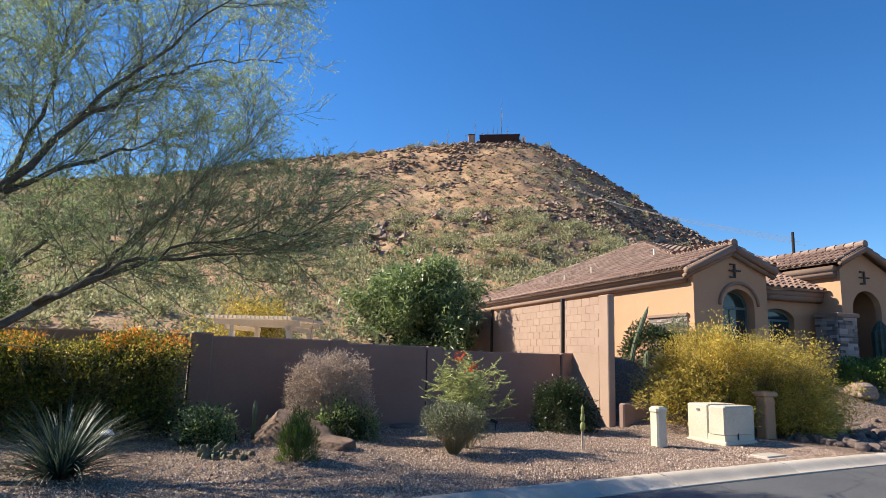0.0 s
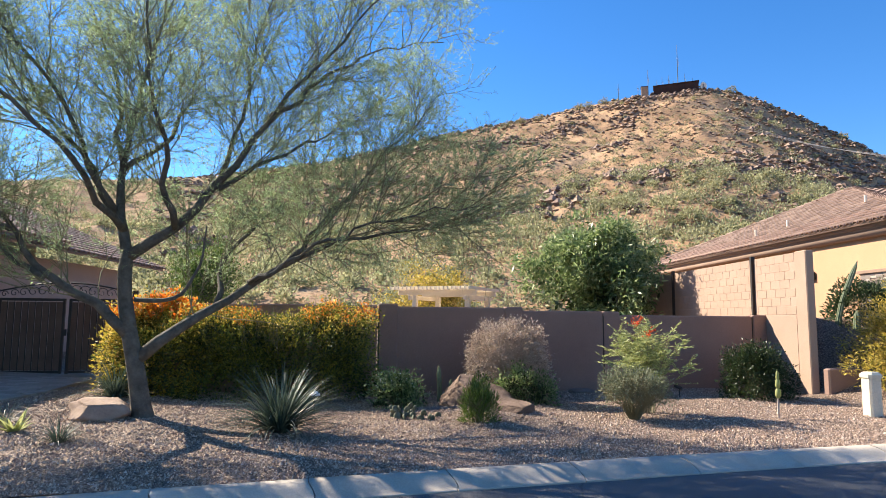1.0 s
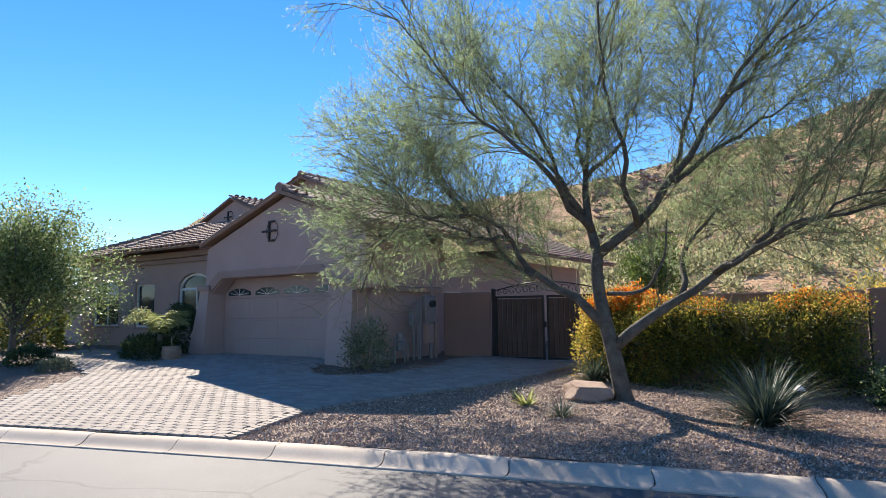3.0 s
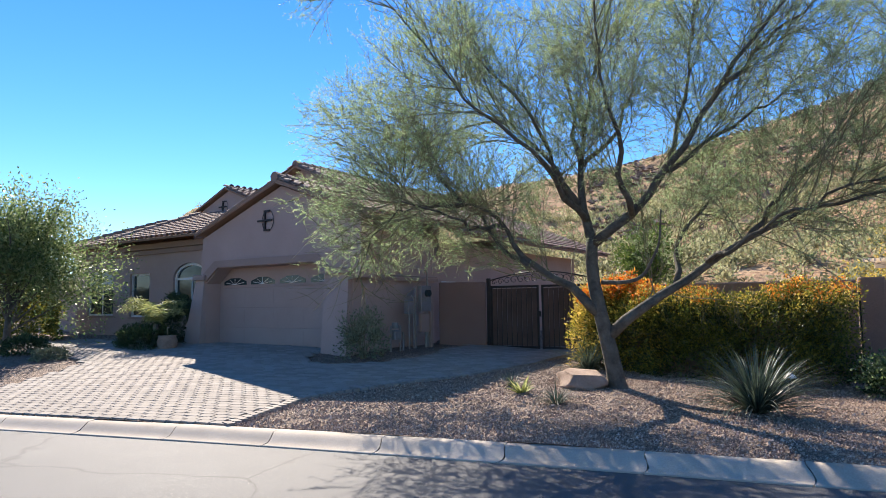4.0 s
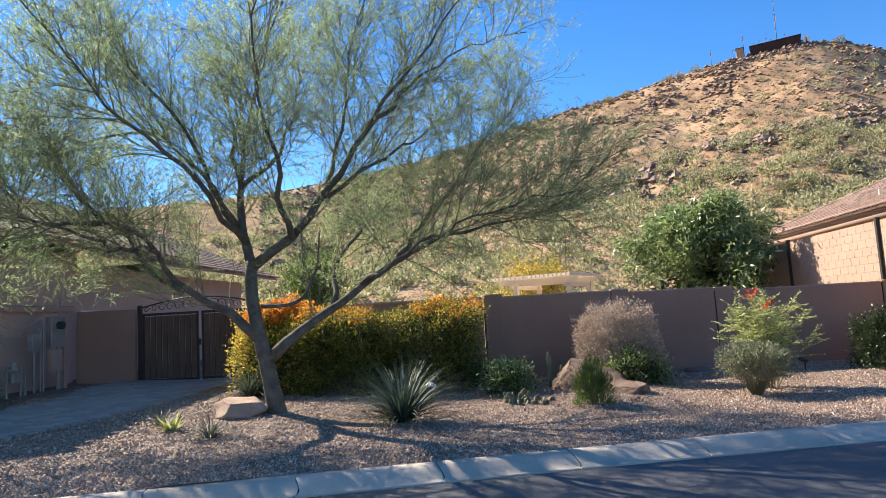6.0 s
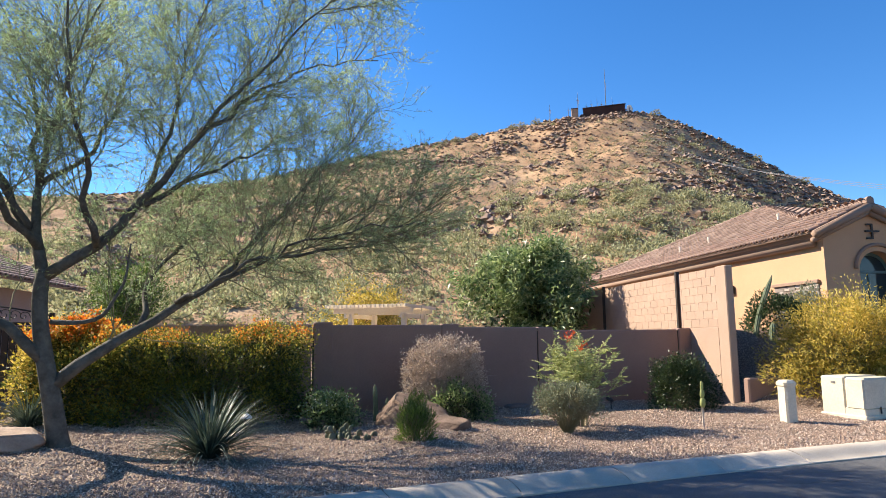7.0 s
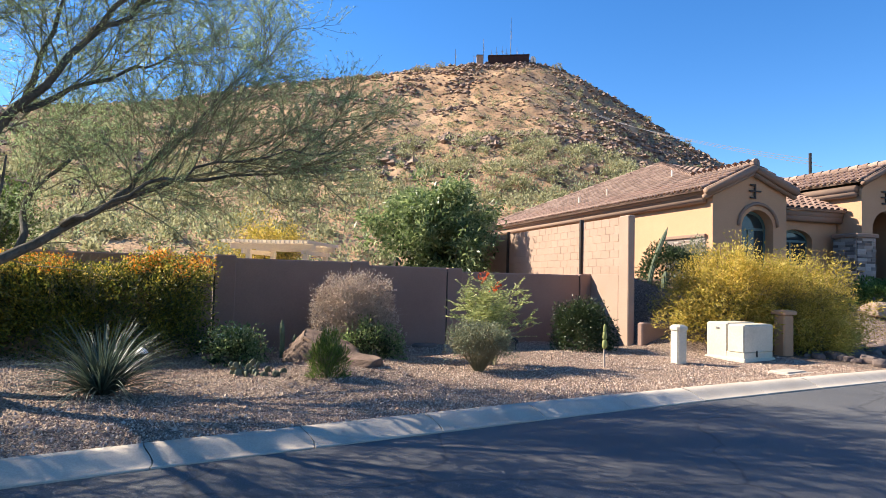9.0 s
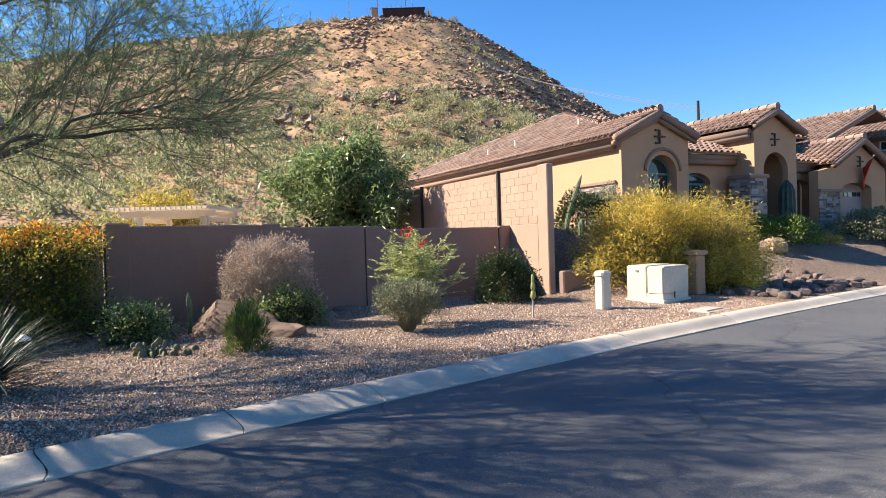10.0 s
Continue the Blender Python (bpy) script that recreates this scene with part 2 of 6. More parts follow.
L_STRAP = leafy("blue_green_strap_leaf", [(0, (0.035, 0.056, 0.042)), (0.5, (0.065, 0.096, 0.073)), (1, (0.14, 0.175, 0.135))], 0.2, 0.45)
L_DRY = leafy("dry_brown_leaf", [(0, (0.27, 0.20, 0.165)), (0.5, (0.43, 0.33, 0.275)), (1, (0.58, 0.47, 0.39))], 0.3)
L_BRIGHT = leafy("bright_green_leaf", [(0, (0.05, 0.09, 0.018)), (0.5, (0.11, 0.17, 0.035)), (1, (0.20, 0.27, 0.06))], 0.35)
L_PALO = leafy("hillside_tree_leaf", [(0, (0.18, 0.18, 0.095)), (0.5, (0.32, 0.315, 0.17)), (1, (0.50, 0.48, 0.29))], 0.4, 0.8, 0.12)
L_SCRUB = leafy("desert_scrub_leaf", [(0, (0.16, 0.145, 0.085)), (0.5, (0.28, 0.255, 0.155)), (1, (0.46, 0.42, 0.28))], 0.4, 0.8, 0.15)
# the round shrub's own green; inside other plants it paints their inner shade
L_CORE = leafy("deep_green_and_inner_shade_leaf", [(0, (0.02, 0.035, 0.012)), (1, (0.05, 0.075, 0.025))], 0.2, 0.4)

# ---------- geometry helpers ----------
rng = np.random.default_rng(7)


class Shape:
    """Collects faces for one mesh."""

    def __init__(self):
        self.v, self.f = [], []

    def add(self, verts, faces):
        o = len(self.v)
        self.v += [tuple(p) for p in verts]
        self.f += [tuple(i + o for i in q) for q in faces]
        return self

    def box(self, x0, x1, y0, y1, z0, z1):
        v = [(x, y, z) for z in (z0, z1) for x, y in ((x0, y0), (x1, y0), (x1, y1), (x0, y1))]
        return self.add(v, [(3, 2, 1, 0), (4, 5, 6, 7), (0, 1, 5, 4), (1, 2, 6, 5), (2, 3, 7, 6), (3, 0, 4, 7)])

    def bevbox(self, x0, x1, y0, y1, z0, z1, b=0.02):
        """A box with its upper edges and uprights eased."""
        v = []
        for z, i in ((z0, 0.0), (z1 - b, 0.0), (z1, b)):
            for sx, sy in ((0, 0), (1, 0), (1, 1), (0, 1)):
                x, y = (x1 - i if sx else x0 + i), (y1 - i if sy else y0 + i)
                dx, dy = (-b if sx else b), (-b if sy else b)
                pair = [(x + dx, y, z), (x, y + dy, z)]
                if (sx, sy) in ((0, 0), (1, 1)):
                    pair.reverse()
                v += pair
        f = [tuple(range(16, 24)), tuple(range(7, -1, -1))]
        for k in (0, 8):
            f += [(k + i, k + (i + 1) % 8, k + 8 + (i + 1) % 8, k + 8 + i) for i in range(8)]
        return self.add(v, f)

    def prism(self, poly, y0, y1):
        """A polygon in x and z, pushed from y0 to y1."""
        n = len(poly)
        v = [(x, y0, z) for x, z in poly] + [(x, y1, z) for x, z in poly]
        f = [tuple(range(n)), tuple(range(2 * n - 1, n - 1, -1))]
        f += [(i, n + i, n + (i + 1) % n, (i + 1) % n) for i in range(n)]
        return self.add(v, f)

    def plate(self, poly, z0, z1):
        n = len(poly)
        v = [(x, y, z0) for x, y in poly] + [(x, y, z1) for x, y in poly]
        f = [tuple(range(n - 1, -1, -1)), tuple(range(n, 2 * n))]
        f += [(i, (i + 1) % n, n + (i + 1) % n, n + i) for i in range(n)]
        return self.add(v, f)

    def tube(self, pts, radii, n=6):
        v, f = [], []
        pts = [Vector(p) for p in pts]
        for i, p in enumerate(pts):
            t = (pts[min(i + 1, len(pts) - 1)] - pts[max(i - 1, 0)]).normalized()
            a = t.cross(Vector((0.31, 0.95, 0.12))).normalized()
            b = t.cross(a)
            r = radii[i] if isinstance(radii, (list, tuple)) else radii
            v += [p + (a * math.cos(k * math.tau / n) + b * math.sin(k * math.tau / n)) * r for k in range(n)]
        for i in range(len(pts) - 1):
            f += [(i * n + k, i * n + (k + 1) % n, i * n + n + (k + 1) % n, i * n + n + k) for k in range(n)]
        f += [tuple(range(n - 1, -1, -1)), tuple(range(len(v) - n, len(v)))]
        return self.add(v, f)

    def make(self, name, mat, parent=None, label="", smooth=False, kind=""):
        me = bpy.data.meshes.new(name)
        me.from_pydata(self.v, [], self.f)
        return finish(me, name, mat, parent, label, smooth, kind)


def finish(me, name, mat, parent=None, label="", smooth=False, kind=""):
    me.materials.append(mat)
    if smooth:
        me.polygons.foreach_set("use_smooth", [True] * len(me.polygons))
    bm = bmesh.new()
    bm.from_mesh(me)
    if len(bm.faces) < 40000:
        bmesh.ops.recalc_face_normals(bm, faces=bm.faces)
        bm.to_mesh(me)
    bm.free()
    ob = new(name, me)
    ob.parent = parent
    return tagged(ob, label, kind=kind)


def quads(name, v, mat, parent=None, label="", kind="stuff", k=4):
    """Many loose faces of k corners from an array of corners."""
    v = np.asarray(v, dtype=np.float32).reshape(-1, 3)
    me = bpy.data.meshes.new(name)
    n = len(v) // k
    me.vertices.add(len(v))
    me.vertices.foreach_set("co", v.ravel())
    me.loops.add(len(v))
    me.loops.foreach_set("vertex_index", np.arange(len(v), dtype=np.int32))
    me.polygons.add(n)
    me.polygons.foreach_set("loop_start", np.arange(0, len(v), k, dtype=np.int32))
    me.update(calc_edges=True)
    me.materials.append(mat)
    ob = new(name, me)
    ob.parent = parent
    return tagged(ob, label, kind=kind)


def thing(name, label, category, m=None, group="", kind=""):
    ob = new(name)
    ob.empty_display_size = 0.1
    if m is not None:
        ob.matrix_world = m
    return tagged(ob, label, category, group, kind)


def unit(a):
    return a / np.maximum(np.linalg.norm(a, axis=-1, keepdims=True), 1e-9)


def leaf_quads(P, length, width, up=0.0, along=None, spread=1.0, droop=0.0):
    """Small pointed leaves at P; along: the way each one points, loosened by spread."""
    n = len(P)
    d = rng.normal(size=(n, 3))
    if along is not None:
        d = unit(along) + unit(d) * spread
    d[:, 2] += up - droop
    d = unit(d)
    s = unit(np.cross(d, rng.normal(size=(n, 3))))
    L = (length * rng.uniform(0.6, 1.3, n))[:, None]
    w = (width * rng.uniform(0.7, 1.3, n))[:, None]
    return np.stack([P, P + d * L * 0.45 + s * w * 0.5, P + d * L, P + d * L * 0.45 - s * w * 0.5], 1)


def twig_tubes(lines, radius):
    """Three-sided twigs from lines of m points: array (n, m, 3) and a radius at the root."""
    lines = np.asarray(lines)
    n, m, _ = lines.shape
    t = unit(np.gradient(lines, axis=1))
    a = unit(np.cross(t, np.array([0.37, 0.2, 0.9])))
    b = np.cross(t, a)
    r = np.asarray(radius).reshape(-1, 1, 1) * np.linspace(1, 0.35, m)[None, :, None]
    ring = [lines + (a * math.cos(k * math.tau / 3) + b * math.sin(k * math.tau / 3)) * r for k in range(3)]
    out = []
    for k in range(3):
        p, q = ring[k], ring[(k + 1) % 3]
        out.append(np.stack([p[:, :-1], q[:, :-1], q[:, 1:], p[:, 1:]], 2).reshape(-1, 4, 3))
    return np.concatenate(out)


def wob(x, y, z=0.0, scale=1.0):
    return noise.noise(Vector((x * scale, y * scale, z * scale)))


# ---------- lie of the land ----------
UX, UY = 0.85, 0.527


def kerb_d(s):
    return 6.68 - 0.003 * min(abs(s - 4), 25) ** 2


def plan(s, d):
    """From metres along the street and metres behind the kerb's face to x, y."""
    k = kerb_d(s) + d
    return s * UX - k * UY, s * UY + k * UX


def street(x, y):
    s = UX * x + UY * y
    return s, -UY * x + UX * y - kerb_d(s)


def step(a, b, x):
    t = min(1.0, max(0.0, (x - a) / (b - a)))
    return t * t * (3 - 2 * t)


def land(x, y):
    s, d = street(x, y)
    z = 0.1 + 0.01 * max(0, d) + 0.45 * step(3, -10, s) * min(1, max(0, d) / 8)
    e = 0.952 * (x - 4.2) + 0.305 * (y - 16)
    z += (1.7 - 0.55 * step(6, 9, e)) * step(2.6 - 1.9 * step(6, 9, e), 7.2 - 1.6 * step(6, 9, e), d) * step(-0.3, 1.6, e)
    z += 0.14 * math.exp(-((x + 2.0) ** 2 + (y - 11.3) ** 2) / 1.3)
    z += 0.10 * math.exp(-((x + 6.5) ** 2 + (y - 8.6) ** 2) / 3.5)
    return z


G1, N1, O1 = Vector((0.945, 0.326)), Vector((-0.326, 0.945)), Vector((-18.8, 5.8))


def on_drive(x, y):
    s, d = street(x, y)
    if d < 0.46 or d > 11.5:
        return False
    right = np.interp(d, [0.3, 2.35, 3.6, 5.1, 7, 9.2, 12], [-6.15, -6.15, -5.4, -4.3, -3.6, -3.2, -2.6])
    left = np.interp(d, [0, 2, 3.7, 4.9, 5.6, 6.4, 8.1], [-11.6, -12.2, -12.85, -13.4, -14.4, -16.6, -19])
    if not left < s < right:
        return False
    q = Vector((x, y)) - O1
    lx, ly = q.dot(G1), q.dot(N1)
    if ly > 0.0 and lx < 5.4:
        return False
    if ly > -0.7 and lx < -0.4:
        return False
    if lx < 5.5 and ly > -0.05:
        return False
    if ((lx - 5.7) / 1.3) ** 2 + ((ly - 0.2) / 2.0) ** 2 < 1 or (5.3 < lx < 6.6 and 0 < ly < 3):
        return False
    if (x + 13.35) * -0.45 + (y - 11.3) * 0.89 > 0.3 or (lx > 5 and ly > 3.0 and lx < 5.5):
        return False
    return True


def heap(x, y):
    if on_drive(x, y):
        return land(x, y) - 0.05
    return land(x, y) + 0.03 * wob(x, y, 0, 0.9) + 0.012 * wob(x, y, 3, 3.1)


# ridge heights in degrees of view, by bearing
BEAR = (-180, -110, -84, -79, -76.5, -74, -60, -40, -25, -14, -5, 1, 4, 8, 11, 15.6, 18.5, 21.6, 25, 33, 45, 70, 180)
RISE = (1, 1.2, 1.6, 3.6, 7.4, 8.6, 9.0, 11.0, 14.0, 16.6, 18.1, 18.9, 19.1, 19.1, 17.9, 15.2, 12.9, 10.8, 8.8, 5.0, 2.2, 1, 1)


def hill(x, y):
    r, a = math.hypot(x, y), math.degrees(math.atan2(x, y))
    el = float(np.mean(np.interp([a - 2.4, a - 1.2, a, a + 1.2, a + 2.4], BEAR, RISE)))
    top = 325 * math.tan(radians(el)) + 2.0
    t = (r - 62) / 263
    if t <= 0:
        return -0.3
    if t < 1:
        h = top * (0.82 * t + 0.18 * t * t * t)
    else:
        h = top * max(0.0, 1 - ((r - 325) / 420) ** 2 * 1.0)
    rough = min(1, t * 3) * max(0.0, min(1.0, (1.25 - t) * 4))
    n1 = wob(x, y, 0, 0.018) * 5 + wob(x, y, 2, 0.06) * 2.2
    n2 = wob(x, y, 5, 0.2) * 1.5 + 1.6 * max(0.0, wob(x, y, 9, 0.045) + 0.35 * wob(x, y, 4, 0.12) - 0.1) * (1 + wob(x, y, 6, 0.45))
    if 0.93 < t < 1.05:
        n1 *= 0.35
        n2 *= 1.1
    return h + rough * (n1 * min(1, top / 60) + n2 * min(1, top / 40)) - 0.3


def build_ground():
    azs = np.concatenate([np.arange(-180, -100, 4), np.arange(-100, -32, 0.8), np.arange(-32, 36, 0.4), np.arange(36, 180, 4)])
    rs = np.concatenate([[0.5, 20, 45], np.linspace(60, 345, 110), [380, 450, 600, 900, 1500, 3000]])
    sh = Shape()
    n = len(azs)
    for r in rs:
        for a in azs:
            x, y = r * math.sin(radians(a)), r * math.cos(radians(a))
            sh.v.append((x, y, hill(x, y)))
    for i in range(len(rs) - 1):
        sh.f += [(i * n + k, i * n + (k + 1) % n, (i + 1) * n + (k + 1) % n, (i + 1) * n + k) for k in range(n)]
    ob = sh.make("ground", HILL, smooth=True, kind="structure")
    tagged(ob, "dry rocky desert ground rising to a tan hill", "ground")


def sheet(name, s0, s1, d0, d1, ds, dd, zf, mat):
    ns, nd = int((s1 - s0) / ds) + 1, int((d1 - d0) / dd) + 1
    sh = Shape()
    for j in range(nd):
        for i in range(ns):
            x, y = plan(s0 + i * ds, d0 + j * dd)
            sh.v.append((x, y, zf(x, y)))
    sh.f = [(j * ns + i, j * ns + i + 1, (j + 1) * ns + i + 1, (j + 1) * ns + i) for j in range(nd - 1) for i in range(ns - 1)]
    return sh.make(name, mat, smooth=True, kind="structure")


build_ground()
tagged(sheet("road", -60, 80, -9.6, 0.02, 1.0, 0.4, lambda x, y: 0.012 * wob(x, y, 0, 0.3) - 0.012, ASPHALT), "dark grey cracked asphalt street", "road")
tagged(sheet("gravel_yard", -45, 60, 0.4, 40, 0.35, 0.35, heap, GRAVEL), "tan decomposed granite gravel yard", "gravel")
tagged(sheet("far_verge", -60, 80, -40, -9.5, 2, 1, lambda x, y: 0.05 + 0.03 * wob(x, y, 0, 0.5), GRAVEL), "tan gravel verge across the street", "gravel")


def build_kerb():
    """Rolled kerb in 1.5 m pours with open joints."""
    kerb = thing("kerb", "pale concrete rolled kerb with dark joints", "kerb", kind="structure")
    prof = [(-0.02, -0.06), (-0.02, 0.0)] + [(0.02 + 0.3 * t, 0.004 + 0.112 * (t * t * (3 - 2 * t))) for t in (0, 0.15, 0.3, 0.45, 0.6, 0.75, 0.9)] + [(0.41, 0.122), (0.435, 0.112), (0.435, -0.06)]
    for k in range(-26, 36):
        s0, s1 = 0.80 + 1.5 * k + 0.008, 0.80 + 1.5 * (k + 1) - 0.008
        sh, n = Shape(), len(prof)
        jit = 0.004 * random.uniform(-1, 1)
        for i in range(5):
            s = s0 + (s1 - s0) * i / 4
            for d, z in prof:
                x, y = plan(s + 0.03 * math.sin(d * 14), d)
                sh.v.append((x, y, z + (jit if z > 0.01 else 0)))
        for i in range(4):
            sh.f += [(i * n + k2, i * n + (k2 + 1) % n, (i + 1) * n + (k2 + 1) % n, (i + 1) * n + k2) for k2 in range(n)]
        sh.add(sh.v[:n], [tuple(range(n))])
        sh.add(sh.v[4 * n:5 * n], [tuple(range(n - 1, -1, -1))])
        ob = sh.make("kerb_stone", CONCRETE, kerb)
        ob.data.polygons.foreach_set("use_smooth", [abs(p.normal.z) > 0.2 for p in ob.data.polygons])


build_kerb()

# ---------- roofs ----------


def tile_mesh(w=0.30, l=0.42):
    sh = Shape()
    n = 6
    for y, k, lift in ((0, 1.0, 0.035), (l, 0.86, 0.0)):
        for i in range(n + 1):
            a = math.pi * i / n
            sh.v.append((-math.cos(a) * w * 0.36 * k, y, math.sin(a) * 0.085 * k + lift))
    for i in range(n + 1):
        a = math.pi * i / n
        sh.v.append((-math.cos(a) * w * 0.30, 0, math.sin(a) * 0.06 + 0.03))
    m = n + 1
    sh.f = [(i, i + 1, m + i + 1, m + i) for i in range(n)] + [(i + 1, i, 2 * m + i, 2 * m + i + 1) for i in range(n)]
    return sh


def inside(poly, x, y):
    c = False
    for i in range(len(poly)):
        (x0, y0), (x1, y1) = poly[i - 1], poly[i]
        if (y0 > y) != (y1 > y) and x < (x1 - x0) * (y - y0) / (y1 - y0) + x0:
            c = not c
    return c


def slope(house, corners, most=0, thick=0.07):
    """One roof slope: a deck under rows of barrel tiles. The first two corners are the eave, left to right as seen from outside."""
    c = [Vector(p) for p in corners]
    ex = (c[1] - c[0]).normalized()
    nz = ex.cross(c[2] - c[0]).normalized()
    if nz.z < 0:
        nz = -nz
    ey = nz.cross(ex)
    if ey.z < 0:
        ey = -ey
    flat = [((p - c[0]).dot(ex), (p - c[0]).dot(ey)) for p in c]
    deck = Shape()
    n = len(c)
    deck.add([p for p in c] + [p - nz * thick for p in c], [tuple(range(n)), tuple(range(2 * n - 1, n - 1, -1))] + [(i, (i + 1) % n, n + (i + 1) % n, n + i) for i in range(n)])
    deck_ob = deck.make("roof", TANDECK, house)
    base, W, L = tile_mesh(), 0.30, 0.36
    data = None
    joined = Shape()
    xs, ys = [p[0] for p in flat], [p[1] for p in flat]
    cells = []
    j = 0
    while j * L < max(ys) - 0.05:
        for i in range(int(min(xs) / W) - 1, int(max(xs) / W) + 2):
            if inside(flat, (i + 0.5) * W, j * L + 0.12):
                cells.append((i, j))
        j += 1
    for k, (i, j) in enumerate(cells):
        o = c[0] + ex * ((i + 0.5) * W + random.uniform(-0.01, 0.01)) + ey * (j * L - 0.05 + random.uniform(-0.012, 0.012)) + nz * 0.002
        turn = random.uniform(-0.03, 0.03)
        a, b = ex * math.cos(turn) + ey * math.sin(turn), ey * math.cos(turn) - ex * math.sin(turn)
        m = Matrix((a, b, nz)).transposed().to_4x4()
        m.translation = o
        if k < most:
            if data is None:
                data = bpy.data.meshes.new("tile")
                data.from_pydata(base.v, [], base.f)
                data.materials.append(TILE)
            t = new("tile", data)
            t.parent, t.matrix_local = deck_ob, m
        else:
            joined.add([m @ Vector(p) for p in base.v], base.f)
    if joined.v:
        joined.make("tiles", TILES, deck_ob, kind="stuff")
    return deck_ob


def ridge_caps(house, a, b):
    a, b = Vector(a), Vector(b)
    n = max(1, int((b - a).length / 0.38))
    sh = Shape()
    for i in range(n):
        p, q = a.lerp(b, i / n), a.lerp(b, min(1, (i + 1.12) / n))
        sh.tube([p + Vector((0, 0, 0.05)), q + Vector((0, 0, 0.03))], [0.14, 0.115], 8)
    sh.make("ridge_tiles", TILES, house, kind="stuff")


TANDECK = TANTRIM


def cornice(house, pts, mat, z, out=0.16, name="cornice"):
    """A rolled band along a line of x, y points."""
    sh = Shape()
    sh.tube([(x, y, z) for x, y in pts], out, 10)
    sh.tube([(x, y, z + out * 1.35) for x, y in pts], out * 1.25, 10)
    sh.make(name, mat, house, smooth=True)


def ornament(house, x, y, z, r=0.28, flip=1):
    """Wrought-iron motif: a bracket, a bar and a thin ring."""
    sh = Shape()
    sh.box(x - 0.03, x + 0.03, y - 0.05, y - 0.01, z - r, z + r)
    for dz in (-r, r - 0.05):
        sh.box(min(x, x + flip * 0.2), max(x, x + flip * 0.2), y - 0.05, y - 0.01, z + dz, z + dz + 0.05)
    sh.box(x - r, x + r, y - 0.055, y - 0.012, z - 0.02, z + 0.03)
    ring = [(x + 0.12 * flip + math.cos(a) * r * 0.8, y - 0.03, z + math.sin(a) * r) for a in np.linspace(0, math.tau, 24)]
    if flip > 0:
        sh.tube(ring, 0.008, 5)
    sh.make("wall_ornament", IRON, house, "dark wrought-iron ornament")


def arch_pts(x0, x1, z0, z1, rise, n=12):
    """Outline of an arched opening, from bottom left round to bottom right."""
    mid, half = (x0 + x1) / 2, (x1 - x0) / 2
    return [(x0, z0)] + [(mid - math.cos(math.pi * i / n) * half, z1 + math.sin(math.pi * i / n) * rise) for i in range(n + 1)] + [(x1, z0)]


def holed_wall(house, outline, holes, y0, y1, mat, name="wall", label=""):
    """A wall in x and z with openings right through it."""
    bm = bmesh.new()
    edges = []
    for ring in [outline] + holes:
        vs = [bm.verts.new((x, y0, z)) for x, z in ring]
        edges += [bm.edges.new((vs[i], vs[(i + 1) % len(vs)])) for i in range(len(vs))]
    bmesh.ops.triangle_fill(bm, use_beauty=True, edges=edges)
    res = bmesh.ops.extrude_face_region(bm, geom=bm.faces[:])
    bmesh.ops.translate(bm, verts=[g for g in res["geom"] if isinstance(g, bmesh.types.BMVert)], vec=(0, y1 - y0, 0))
    bmesh.ops.recalc_face_normals(bm, faces=bm.faces)
    me = bpy.data.meshes.new(name)
    bm.to_mesh(me)
    bm.free()
    me.materials.append(mat)
    ob = new(name, me)
    ob.parent = house
    return tagged(ob, label)


def window(house, x0, x1, z0, z1, y, rise=0.0, bars=1, frame_mat=None, blind=True):
    """Glazed window with a frame; arched if rise is given."""
    frame_mat = frame_mat or WHITE
    out = arch_pts(x0, x1, z0, z1, rise) if rise else [(x0, z0), (x0, z1), (x1, z1), (x1, z0)]
    cx, cz, k = (x0 + x1) / 2, (z0 + z1) / 2, 0.07
    inn = [(cx + (x - cx) * (1 - 2 * k / (x1 - x0)), cz + (z - cz) * (1 - 2 * k / (z1 + rise - z0))) for x, z in out]
    w = holed_wall(house, out, [inn], y - 0.02, y + 0.06, frame_mat, "window", "white-framed window")
    Shape().prism(inn, y + 0.03, y + 0.04).make("pane", GLASS, w)
    sh = Shape()
    for b in range(bars):
        x = x0 + (x1 - x0) * (b + 1) / (bars + 1)
        sh.box(x - 0.025, x + 0.025, y, y + 0.028, z0 + k, z1 - (0.0 if rise else k))
    if rise:
        sh.box(x0 + k, x1 - k, y - 0.004, y + 0.026, z1 - 0.05, z1 + 0.03)
    if sh.v:
        sh.make("mullion", frame_mat, w)
    Shape().bevbox(x0 - 0.06, x1 + 0.06, y - 0.12, y + 0.0, z0 - 0.08, z0, 0.01).make("sill", TRIM, w)
    return w

# ---------- house beyond the driveway ----------


